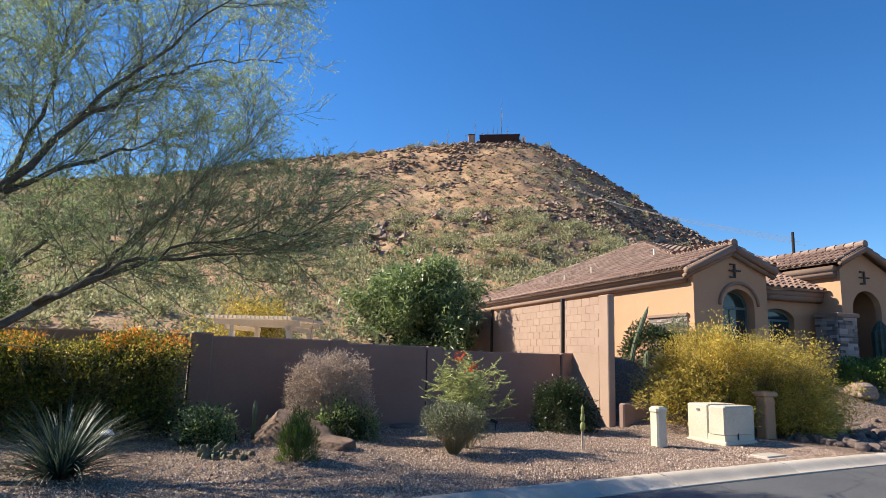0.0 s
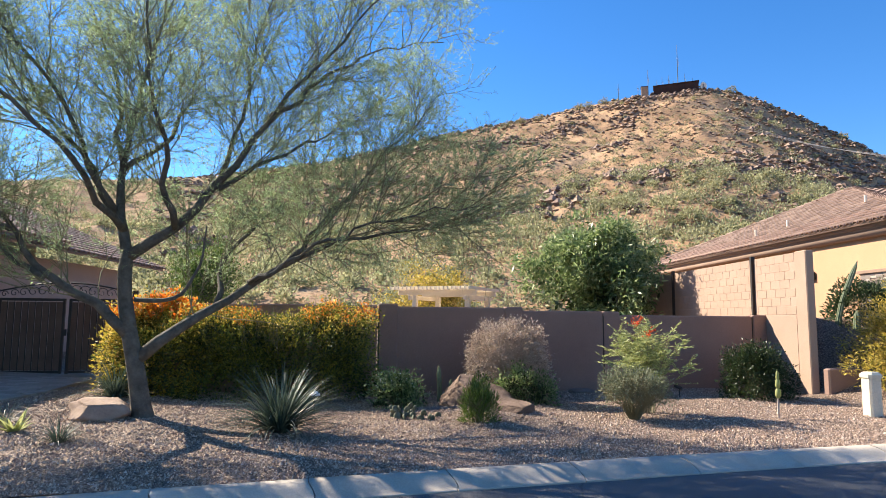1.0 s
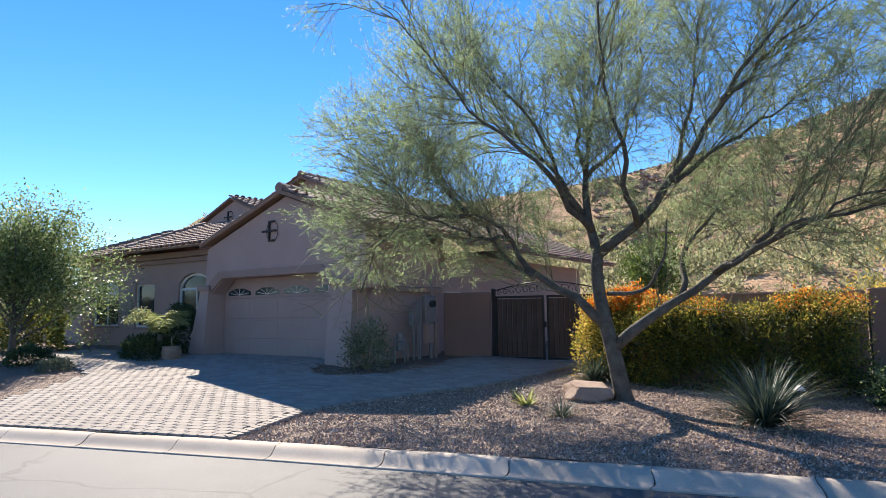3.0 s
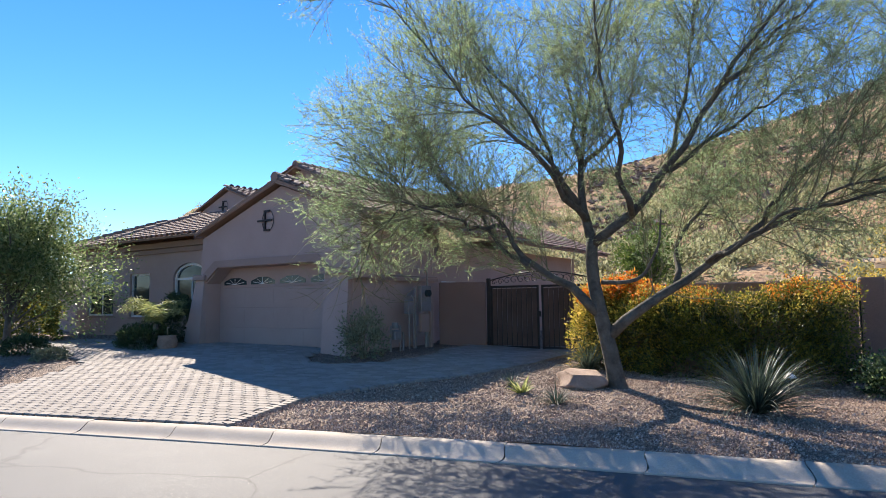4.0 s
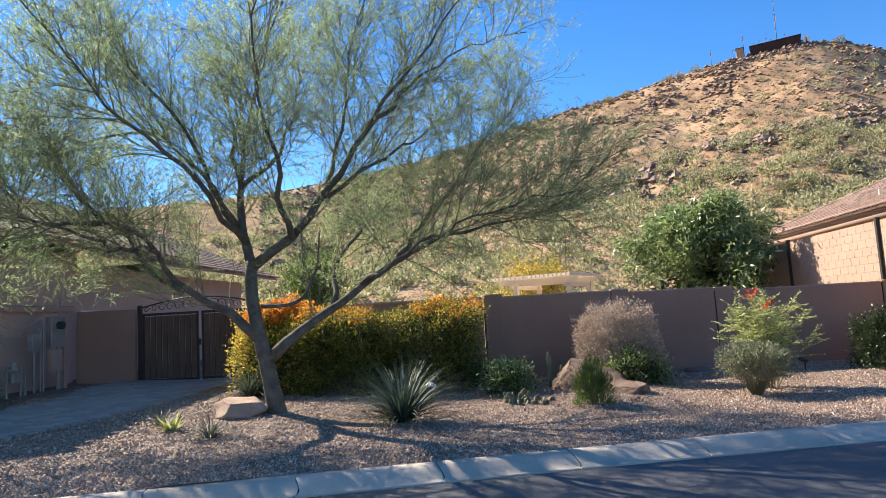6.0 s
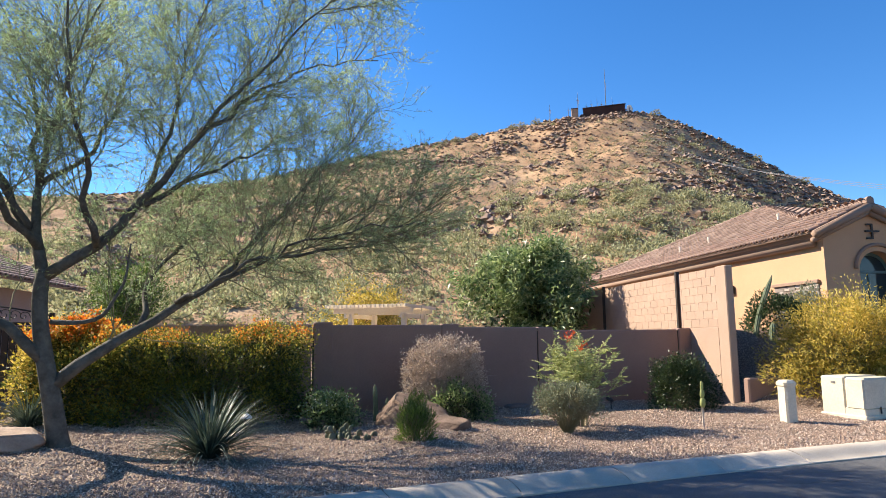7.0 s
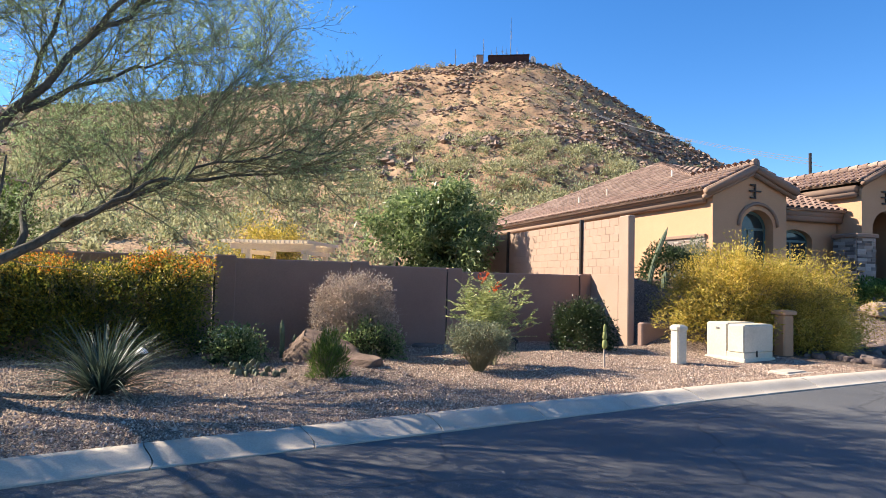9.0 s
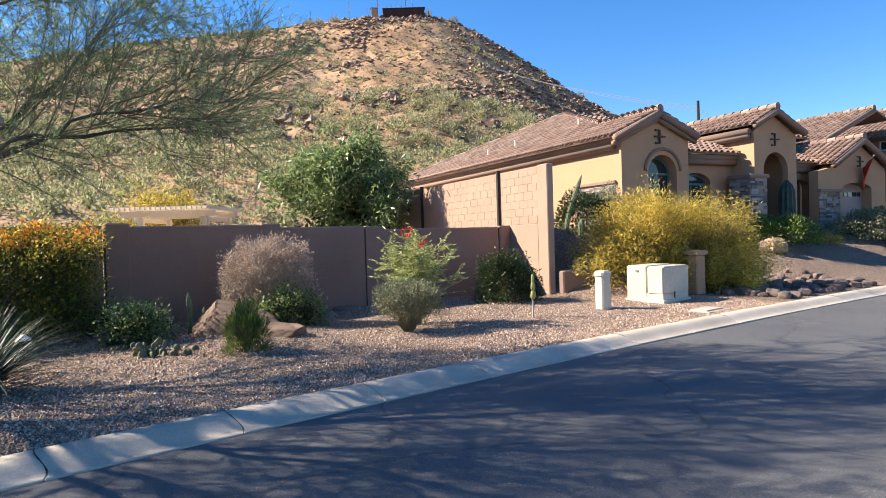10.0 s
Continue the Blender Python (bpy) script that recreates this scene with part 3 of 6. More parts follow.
def build_house_one():
    h = thing("house", "single-storey brown stucco house with clay tile roof", "house", pose(-18.8, 5.8, 0.6, 0, 0, 19.03))
    # garage front: gabled wall with a chamfered opening
    gable = [(-0.55, -0.5), (-0.3, 3.05), (2.98, 4.24), (5.75, 3.24), (5.75, 1.75), (5.4, 1.72), (5.4, -0.5)]
    opening = [(-0.12, -0.45), (-0.12, 1.75), (0.45, 2.18), (4.2, 2.18), (4.62, 1.8), (4.62, -0.45)]
    holed_wall(h, gable, [opening], -0.5, -0.05, STUCCO, "garage_front_wall")
    # flared piers
    for x0, x1, t0, t1 in ((-0.95, -0.14, -0.5, -0.12), (4.64, 5.46, 4.64, 5.42)):
        sh = Shape()
        v = [(x0, -0.75, -0.5), (x1, -0.75, -0.5), (x1, 0, -0.5), (x0, 0, -0.5), (t0, -0.58, 1.85), (t1, -0.58, 1.85), (t1, 0, 1.85), (t0, 0, 1.85)]
        sh.add(v, [(3, 2, 1, 0), (4, 5, 6, 7), (0, 1, 5, 4), (1, 2, 6, 5), (2, 3, 7, 6), (3, 0, 4, 7)])
        sh.make("pier", STUCCO, h)
        Shape().bevbox(t0 - 0.08, t1 + 0.08, -0.66, 0.02, 1.853, 2.0, 0.03).make("pier_cap", TRIM, h)
    # raised band over the opening
    Shape().prism([(-0.3, 1.95), (0.3, 2.38), (4.35, 2.38), (4.8, 1.98), (4.65, 1.85), (4.2, 2.19), (0.45, 2.19), (-0.13, 1.78)], -0.56, -0.502).make("band", TRIM, h)
    # garage door in raised panels
    door = Shape().box(-0.2, 4.7, 0.0, 0.05, -0.1, 2.2).make("garage_door", DOOR, h, "taupe sectional garage door with fan lights")
    for r in range(4):
        z = -0.05 + r * 0.56
        Shape().bevbox(-0.18, 4.68, -0.016, -0.002, z, z + 0.548 if r < 3 else 2.18, 0.008).make("section", DOOR, door)
    for r in range(3):
        for c in range(4):
            x, z = -0.02 + c * 1.18, 0.03 + r * 0.56
            Shape().bevbox(x, x + 1.0, -0.022, -0.017, z, z + 0.40, 0.003).make("panel", DOOR, door)
    for c in range(4):
        x0, x1 = 0.06 + c * 1.18, 0.06 + c * 1.18 + 0.98
        fan = [(x0, 1.70), (x0, 1.80), (x0 + 0.3, 1.90), (x0 + 0.68, 1.90), (x1, 1.80), (x1, 1.70)]
        pane = Shape().prism(fan, -0.026, -0.018).make("pane", GLASS, door, "fan-shaped door window")
        sh = Shape()
        for a in np.linspace(0.35, math.pi - 0.35, 5):
            mid = (x0 + x1) / 2
            sh.tube([(mid, -0.03, 1.71), (mid + math.cos(a) * 0.42, -0.03, 1.71 + math.sin(a) * 0.18)], 0.008, 4)
        sh.make("glazing_bar", WHITE, pane)
    # jamb returns
    Shape().box(-0.5, -0.2, -0.05, 4.5, -0.4, 3.1).make("garage_wall", STUCCO, h)
    # lower bay of the side wall with its ledge
    Shape().box(5.0, 5.4, -0.05, 3.1, -0.5, 3.0).make("side_wall", STUCCO, h)
    Shape().box(5.4, 5.46, -0.45, 2.9, -0.5, 1.70).make("plinth", STUCCO, h)
    Shape().bevbox(5.38, 5.56, -0.6, 3.0, 1.70, 1.84, 0.03).make("ledge", TRIM, h)
    Shape().box(4.6, 5.1, 3.1, 14.0, -0.5, 2.9).make("rear_side_wall", STUCCO, h)
    window(pivot(h, 5.1, 3.9, 90), -0.1, 0.65, 1.1, 1.75, -0.03, 0, 0)
    # garage roof
    z = lambda x: 4.40 - abs(x - 2.98) * 0.36
    slope(h, [(6.15, -0.75, z(6.15)), (6.15, 8.0, z(6.15)), (2.98, 8.0, 4.4), (2.98, -0.75, 4.4)], 150)
    slope(h, [(-0.38, 8.0, z(-0.38)), (-0.38, -0.75, z(-0.38)), (2.98, -0.75, 4.4), (2.98, 8.0, 4.4)], 100)
    ridge_caps(h, (2.98, -0.75, 4.4), (2.98, 7, 4.4))
    for x in (-0.38, 6.15):
        sh = Shape()
        sh.tube([(x, -0.70, z(x) - 0.06), (2.98, -0.70, 4.33)], 0.045, 8)
        sh.make("verge", TRIM, h, smooth=True)
    ornament(h, 2.38, -0.5, 3.36)
    # taller roof behind, running back
    big = lambda x: 5.86 - abs(x + 0.4) * 0.42
    holed_wall(h, [(-4.6, 2.5), (-4.6, big(-4.6)), (-0.4, 5.74), (5.1, big(5.1)), (5.1, 2.5)], [], 3.4, 3.7, STUCCO, "rear_gable_wall")
    slope(h, [(6.3, 3.1, big(6.3)), (6.3, 15, big(6.3)), (-0.4, 15, 5.86), (-0.4, 3.1, 5.86)], 120)
    slope(h, [(-5.0, 15, big(-5.0)), (-5.0, 3.1, big(-5.0)), (-0.4, 3.1, 5.86), (-0.4, 15, 5.86)])
    ridge_caps(h, (-0.4, 3.1, 5.86), (-0.4, 14, 5.86))
    # entry gable
    ent = lambda x: 5.75 - abs(x + 5.1) * 0.42
    holed_wall(h, [(-7.3, 3.0), (-7.3, ent(-7.3) - 0.1), (-5.1, 5.62), (-2.9, ent(-2.9) - 0.1), (-2.9, 3.0)], [], 4.0, 4.3, STUCCO, "entry_gable_wall")
    slope(h, [(-2.6, 3.8, ent(-2.6)), (-2.6, 12, ent(-2.6)), (-5.1, 12, 5.75), (-5.1, 3.8, 5.75)], 60)
    slope(h, [(-7.6, 12, ent(-7.6)), (-7.6, 3.8, ent(-7.6)), (-5.1, 3.8, 5.75), (-5.1, 12, 5.75)])
    ornament(h, -5.4, 4.0, 5.0, 0.24)
    # wing with three windows
    holes = [arch_pts(-9.68, -7.8, 0.8, 2.05, 0.5), [(-6.7, 0.75), (-6.7, 2.3), (-5.45, 2.3), (-5.45, 0.75)], arch_pts(-4.05, -2.2, 0.75, 2.05, 0.52)]
    holed_wall(h, [(-10.5, -0.5), (-10.5, 3.2), (-0.3, 3.2), (-0.3, -0.5)], holes, 1.0, 1.25, STUCCO, "wing_wall")
    window(h, -9.68, -7.8, 0.8, 2.05, 1.1, 0.5)
    window(h, -6.7, -5.45, 0.75, 2.3, 1.1, 0, 0)
    window(h, -4.05, -2.2, 0.75, 2.05, 1.1, 0.52)
    Shape().box(-10.5, -10.2, 1.25, 9, -0.5, 3.2).make("end_wall", STUCCO, h)
    Shape().bevbox(-10.58, -0.4, 0.9, 1.0, 2.95, 3.12, 0.03).make("cornice", TRIM, h)
    Shape().bevbox(-10.62, -0.4, 0.8, 1.0, 3.12, 3.32, 0.03).make("fascia", TRIM, h)
    slope(h, [(-10.9, 0.45, 3.36), (-6.9, 0.45, 3.36), (-6.9, 3.4, 4.5), (-8.2, 3.4, 4.5)], 120)
    slope(h, [(-6.9, 0.25, 3.40), (-0.5, 0.25, 3.40), (-0.5, 3.4, 4.62), (-6.0, 3.4, 4.62)], 150)
    slope(h, [(-10.9, 9, 3.36), (-10.9, 0.45, 3.36), (-8.2, 3.4, 4.5), (-8.2, 9, 4.5)])
    ridge_caps(h, (-10.9, 0.45, 3.40), (-8.2, 3.4, 4.55))
    ridge_caps(h, (-6.95, 0.35, 3.44), (-6.0, 3.4, 4.66))
    Shape().box(-10.2, 4.6, 8.7, 9.0, -0.5, 3.4).make("rear_wall", STUCCO, h)
    Shape().bevbox(-17.5, -10.52, 2.0, 2.2, -0.6, 1.9, 0.03).make("garden_wall", STUCCO, h)
    settle(h)
    return h


def pivot(h, x, y, turn):
    """An inner frame for a wall that faces another way."""
    e = new("side_elevation")
    e.parent, e.matrix_basis = h, pose(x, y, 0, 0, 0, turn)
    return e


def settle(h):
    """Hands the parts built on inner frames to the house itself."""
    for e in [c for c in h.children if c.name.startswith("side_elevation")]:
        m = e.matrix_basis.copy()
        for c in list(e.children):
            c.parent, c.matrix_basis = h, m
        bpy.data.objects.remove(e)


house_one = build_house_one()


def build_meters():
    m = thing("utility_meters", "grey electric meter panel with conduits and gas pipes beside the wall", "utility meter", pose(-13.75, 9.3, 0.55, 0, 0, 19.03))
    Shape().bevbox(0.02, 0.16, -0.2, 0.25, 0.95, 1.62, 0.015).make("meter_panel", METERGREY, m)
    Shape().tube([(0.16, 0.03, 1.42), (0.26, 0.03, 1.42)], 0.09, 14).make("meter_dial", GLASS, m)
    Shape().bevbox(0.02, 0.14, -0.75, -0.5, 0.9, 1.25, 0.01).make("junction_box", METERGREY, m)
    Shape().tube([(0.08, 0.1, 0), (0.08, 0.1, 0.98)], 0.04, 8).make("conduit", METERGREY, m)
    Shape().tube([(0.08, -0.62, 0), (0.08, -0.62, 0.95)], 0.025, 8).make("conduit", METERGREY, m)
    Shape().bevbox(0.05, 0.13, 0.25, 0.36, 0.0, 1.15, 0.01).make("post", TRIM, m)
    Shape().bevbox(0.02, 0.13, -0.16, 0.2, 0.42, 0.9, 0.012).make("service_box", TRIM, m)
    for y, z in ((-0.32, 1.5), (-0.4, 1.3), (0.2, 2.0)):
        Shape().tube([(0.06, y, 0.0), (0.06, y, z), (0.0, y, z + 0.06)], 0.022, 8).make("conduit", METERGREY, m)
    Shape().tube([(0.1, -1.4, 0.0), (0.1, -1.4, 0.62), (0.1, -1.02, 0.62), (0.1, -1.02, 0.0)], 0.026, 8).make("pipe_loop", METERGREY, m)
    Shape().tube([(0.1, -1.22, 0.56), (0.1, -1.22, 0.7)], [0.09, 0.075], 12).make("regulator", METERGREY, m)
    gas = Shape().tube([(0.1, -0.9, 0), (0.1, -0.9, 0.45), (0.1, -1.15, 0.5), (0.1, -1.15, 0.3), (0.1, -1.4, 0.3)], 0.03, 8).make("gas_pipe", METERGREY, m)
    Shape().bevbox(0.02, 0.2, -1.35, -1.1, 0.3, 0.52, 0.03).make("gas_meter", METERGREY, gas)


build_meters()


def build_gate():
    """Double drive gate: iron frame, boarded leaves, scrolled arch."""
    a = math.degrees(math.atan2(0.45, 0.89))
    g = thing("driveway_gate", "closed dark iron double gate with boards and scrolled arch", "gate", pose(-13.35, 11.3, 0.42, 0, 0, a))
    W = 2.9
    top = lambda x: 1.88 + 0.22 * math.sin(math.pi * x / W)
    for x in (0.0, W):
        Shape().bevbox(x - 0.05, x + 0.05, -0.05, 0.05, 0, 1.95, 0.01).make("gate_post", IRON, g)
    for k in range(2):
        x0, x1 = 0.06 + k * W / 2, W / 2 - 0.02 + k * (W / 2 - 0.04)
        leaf = Shape()
        for x in (x0, x1 - 0.05):
            leaf.box(x, x + 0.05, -0.03, 0.03, 0.04, 1.74)
        for z in (0.06, 1.68):
            leaf.box(x0, x1, -0.025, 0.025, z, z + 0.06)
        lo = leaf.make("gate_frame", IRON, g)
        n = 9
        w = (x1 - x0 - 0.1) / n
        for i in range(n):
            x = x0 + 0.05 + i * w
            Shape().bevbox(x + 0.006, x + w - 0.006, -0.015 + 0.004 * (i % 2), 0.012, 0.13, 1.66, 0.004).make("board", GATEWOOD, lo)
            Shape().tube([(x, -0.032, 0.1), (x, -0.032, 1.7)], 0.009, 5).make("picket", IRON, lo)
        sc = Shape()
        xs = np.linspace(x0, x1, 14)
        sc.tube([(x, 0, top(x)) for x in xs], 0.018, 6)
        for i in range(7):
            cx = x0 + 0.1 + i * (x1 - x0 - 0.2) / 6
            r = (top(cx) - 1.74) * 0.42
            pts = [(cx + math.cos(t) * r * (1 - t / 9), 0, (top(cx) + 1.74) / 2 + math.sin(t) * r * (1 - t / 9)) for t in np.linspace(0, 7.5, 22)]
            sc.tube(pts, 0.009, 5)
        sc.make("scrollwork", IRON, lo)
    sh = Shape().bevbox(W / 2 - 0.05, W / 2 + 0.05, -0.06, -0.032, 0.9, 1.05, 0.006)
    sh.make("latch", IRON, g)


build_gate()


def wall_run(parent, p, q, z0, z1, z2, mat, thick=0.2, cap=True, name="panel"):
    """A straight garden-wall panel from p to q, with a rounded cap."""
    p, q = Vector((*p, 0)), Vector((*q, 0))
    L = (q - p).length
    e = math.degrees(math.atan2(q.y - p.y, q.x - p.x))
    sh = Shape().bevbox(0, L, -thick / 2, thick / 2, z0, z1, 0.025)
    ob = sh.make(name, mat, parent)
    ob.matrix_local = pose(p.x, p.y, 0, 0, 0, e)
    return ob


LD = Vector((0.892, 0.452))
LA = Vector((-5.0, 13.4))


def build_walls():
    w = thing("garden_wall", "brown stucco garden wall with pilasters stepping down", "wall", kind="structure")
    along = lambda k: tuple(LA + LD * k)
    runs = [(-4.6, -0.05, 2.06), (0.0, 2.86, 2.04), (2.89, 5.25, 1.98), (5.28, 9.2, 1.90)]
    for a, b, top in runs:
        wall_run(w, along(a), along(b), -0.2, top, top, WALL)
    wall_run(w, along(9.2), along(9.7), -0.2, 1.93, 0, WALL, 0.26, name="pilaster")
    for k, top in ((0.0, 2.12), (2.87, 2.08), (5.26, 2.0)):
        wall_run(w, along(k - 0.02), along(k + 0.40), -0.2, top - 0.02, top, WALL, 0.236, name="pilaster")
    for k in (-0.03, 5.24, 9.19):
        ob = Shape().box(0, 0.03, -0.108, 0.0, 0.0, 1.88).make("control_joint", IRON, w)
        ob.matrix_local = pose(*along(k), 0, 0, 0, math.degrees(math.atan2(LD.y, LD.x)))
    # return to the gate and the stub beside the house
    wall_run(w, along(-4.6), (-10.7, 12.7), -0.2, 2.1, 0, WALL)
    wall_run(w, (-14.35, 10.35), (-13.42, 11.25), 0.2, 2.28, 0, WALL, 0.2)
    return w


build_walls()


def build_tall_wall():
    """Side wall of laid block, panels between dark steel posts, plain end."""
    t = thing("block_wall", "tall tan concrete-block side wall between dark steel posts", "wall", kind="structure")
    a = math.degrees(math.atan2(0.952, -0.305))
    m = pose(4.2, 16.0, 0, 0, 0, a)
    base = Shape().box(0.42, 16, -0.075, 0.075, -0.2, 3.36).make("mortar_bed", MORTAR, t)
    base.matrix_local = m
    end = Shape().bevbox(0, 0.44, -0.1, 0.088, -0.2, 3.38, 0.02).make("end_pier", BLOCK, t)
    end.matrix_local = m
    foot = Shape().box(0.44, 2.6, 0.075, 0.086, -0.2, 1.92).make("stucco_foot", BLOCK, t)
    foot.matrix_local = m
    for y in (2.25, 7.35, 12.4):
        ob = Shape().box(y - 0.05, y + 0.03, 0.05, 0.15, 0.2, 3.43).make("steel_post", IRON, t)
        ob.matrix_local = m
    # courses
    W, H = 0.406, 0.203
    meshes = []
    for lx in (0.401, 0.19):
        sh = Shape()
        sh.v = []
        b = 0.003
        v = [(0, 0, 0), (lx, 0, 0), (lx, 0, H - 0.005), (0, 0, H - 0.005), (b, 0.0045, b), (lx - b, 0.0045, b), (lx - b, 0.0045, H - 0.005 - b), (b, 0.0045, H - 0.005 - b)]
        sh.add(v, [(4, 5, 6, 7), (0, 1, 5, 4), (1, 2, 6, 5), (2, 3, 7, 6), (3, 0, 4, 7)])
        me = bpy.data.meshes.new("block")
        me.from_pydata(sh.v, [], sh.f)
        me.materials.append(BLOCK)
        bm = bmesh.new()
        bm.from_mesh(me)
        bmesh.ops.recalc_face_normals(bm, faces=bm.faces)
        bm.to_mesh(me)
        bm.free()
        meshes.append(me)
    n = 0
    for r in range(17):
        z = -0.09 + r * H
        for i in range(34):
            x = 0.45 + i * W - (0.203 if r % 2 else 0)
            if x < 0.44:
                continue
            if x > 13.5 or z > 3.2 or (x < 2.5 and z < 1.75) or z < 0.9:
                continue
            ob = new("block", meshes[0])
            ob.parent, ob.matrix_local = base, pose(x, 0.0752 + random.uniform(0, 0.0015), z)
    # low stepped foot at the wall's end
    f = thing("retaining_wall", "low brown stucco retaining wall stub on the gravel", "retaining wall", pose(4.45, 15.85, 0, 0, 0, 20))
    Shape().bevbox(-0.1, 0.75, -0.1, 0.1, -0.1, 0.78, 0.03).make("wall_block", WALL, f)
    Shape().bevbox(0.75, 1.5, -0.1, 0.1, -0.1, 0.55, 0.03).make("wall_block", WALL, f)


build_tall_wall()

# ---------- house up the bank ----------


def ledge_stone(h, x0, x1, y, z0, z1, face=-1, name="stone_veneer"):
    """Stacked ledge stone on a face across x at y."""
    sh = Shape()
    z = z0
    while z < z1 - 0.02:
        hh = min(random.uniform(0.06, 0.13), z1 - z)
        x = x0
        while x < x1 - 0.02:
            w = min(random.uniform(0.18, 0.5), x1 - x)
            out = random.uniform(0.02, 0.06)
            sh.bevbox(x + 0.004, x + w - 0.004, y - out, y, z + 0.004, z + hh - 0.002, 0.006)
            x += w
        z += hh
    return sh.make(name, STONE, h, "stacked grey ledge stone", kind="stuff")


def build_house_two():
    h = thing("house", "tan stucco house with clay tile hip roof and stone base", "house", pose(7.95, 21.27, 1.9, 0, 0, 17.76))
    # long side wall facing the sun, stone pier at the corner
    Shape().box(0.2, 0.5, 0.0, 20.6, -1.2, 3.0).make("side_wall", TAN, h)
    e = pivot(h, 0.2, 2.0, -90)
    ledge_stone(e, 0.0, 2.05, 0.0, -0.8, 1.40)
    Shape().bevbox(-0.1, 2.1, -0.1, 0.0, 1.40, 1.50, 0.02).make("stone_cap", TANTRIM, e)
    Shape().bevbox(-2.6, -2.3, -0.12, 0.0, 1.35, 1.65, 0.03).make("wall_lamp", IRON, e)
    cornice(h, [(0.1, -0.1), (0.1, 20.7)], TANTRIM, 2.62, 0.13)
    cornice(h, [(-0.05, -0.3), (-0.05, 20.9)], TANTRIM, 2.86, 0.1, "fascia")
    # wing gable with a deep arched window
    arch = arch_pts(1.35, 2.65, 0.2, 1.75, 0.6)
    holed_wall(h, [(0.2, -1.2), (0.2, 2.85), (1.72, 3.58), (3.2, 2.94), (3.2, -1.2)], [arch], -0.35, 0.0, TAN, "wing_front_wall")
    window(h, 1.3, 2.7, 0.2, 1.75, 0.05, 0.6, 1, TEAL)
    band = [(x, -0.38, z) for x, z in arch_pts(1.2, 2.8, 0.2, 1.8, 0.75)][1:-1]
    Shape().tube(band, 0.055, 8).make("arch_moulding", TANTRIM, h, smooth=True)
    ornament(h, 1.85, -0.37, 2.95, 0.24, -1)
    # one long slope carries over from the wing to the main hip
    pitch = 0.46
    zr, ap = 2.92 + pitch * 1.97, (6.9, 11.5, 2.92 + pitch * 7.15)
    zf = zr - 0.42 * 1.78
    slope(h, [(-0.25, 20.8, 2.92), (-0.25, -0.6, 2.92), (1.72, -0.6, zr), (1.72, 2.4, zr), ap], 300)
    slope(h, [(3.5, -0.6, zf), (3.5, 2.4, zf), (1.72, 2.4, zr), (1.72, -0.6, zr)], 80)
    ridge_caps(h, (1.72, -0.6, zr), (1.72, 2.4, zr))
    ridge_caps(h, (1.72, 2.4, zr), ap)
    ridge_caps(h, (-0.25, 20.8, 2.95), ap)
    for e0, e1 in (((-0.22, -0.55, 2.80), (1.72, -0.55, zr - 0.12)), ((1.72, -0.55, zr - 0.12), (3.45, -0.55, zf - 0.1))):
        Shape().tube([e0, e1], 0.13, 8).make("verge", TANTRIM, h, smooth=True)
        Shape().tube([(e0[0], -0.45, e0[2] - 0.16), (e1[0], -0.45, e1[2] - 0.16)], 0.09, 8).make("verge_roll", TANTRIM, h, smooth=True)
    # the other sides of the main hip
    slope(h, [(1.72, 2.4, zr), (13.8, 2.4, zr), ap])
    slope(h, [(13.8, 20.8, 2.92), (-0.25, 20.8, 2.92), ap])
    slope(h, [(13.8, 2.4, zr), (13.8, 20.8, 2.92), ap])
    for x, y in ((1.6, 8.2), (2.4, 4.6), (1.2, 10.0)):
        v = Shape().tube([(x, y, 2.9 + 0.46 * (x + 0.25)), (x, y, 3.26 + 0.46 * (x + 0.25))], 0.05, 8)
        v.make("roof_vent", CREAM, h)
    # middle wall with arched window and its low roof
    holed_wall(h, [(3.35, -1.2), (3.35, 2.45), (6.6, 2.45), (6.6, -1.2)], [arch_pts(3.95, 5.45, 0.6, 1.5, 0.4)], 0.7, 1.0, TAN, "middle_wall")
    window(h, 3.9, 5.5, 0.6, 1.5, 0.95, 0.4, 1, TEAL)
    cornice(h, [(3.4, 0.55), (6.6, 0.55)], TANTRIM, 2.3, 0.13)
    slope(h, [(3.3, 0.3, 2.62), (6.65, 0.3, 2.62), (6.65, 3.5, 4.0), (3.3, 3.5, 4.0)], 80)
    # entry tower
    Shape().box(6.62, 6.9, -0.05, 8, -1.2, 3.5).make("tower_side_wall", TAN, h)
    Shape().box(8.75, 9.0, -0.05, 8, -1.2, 3.5).make("tower_side_wall", TAN, h)
    holed_wall(h, [(6.62, -1.2), (6.62, 3.37), (7.6, 4.08), (9.0, 3.3), (9.0, -1.2)], [arch_pts(7.12, 8.5, -1.1, 1.95, 0.68)], -0.3, -0.05, TAN, "tower_front_wall")
    Shape().box(6.9, 8.75, 2.2, 2.5, -1.2, 3.4).make("porch_back_wall", TAN, h)
    Shape().bevbox(7.2, 8.3, 2.1, 2.2, -0.2, 2.0, 0.02).make("front_door", IRON, h, "dark front door in the porch")
    Shape().box(6.12, 6.98, -0.5, 0.4, -1.2, 1.62).make("stone_pier", MORTAR, h)
    ledge_stone(h, 6.12, 6.98, -0.5, -0.8, 1.6)
    ledge_stone(pivot(h, 6.12, 0.4, -90), 0.0, 0.9, 0.0, -0.8, 1.6)
    Shape().bevbox(6.03, 7.07, -0.6, 0.45, 1.62, 1.76, 0.03).make("pier_cap", TANTRIM, h)
    ornament(h, 7.75, -0.3, 3.1, 0.24, -1)
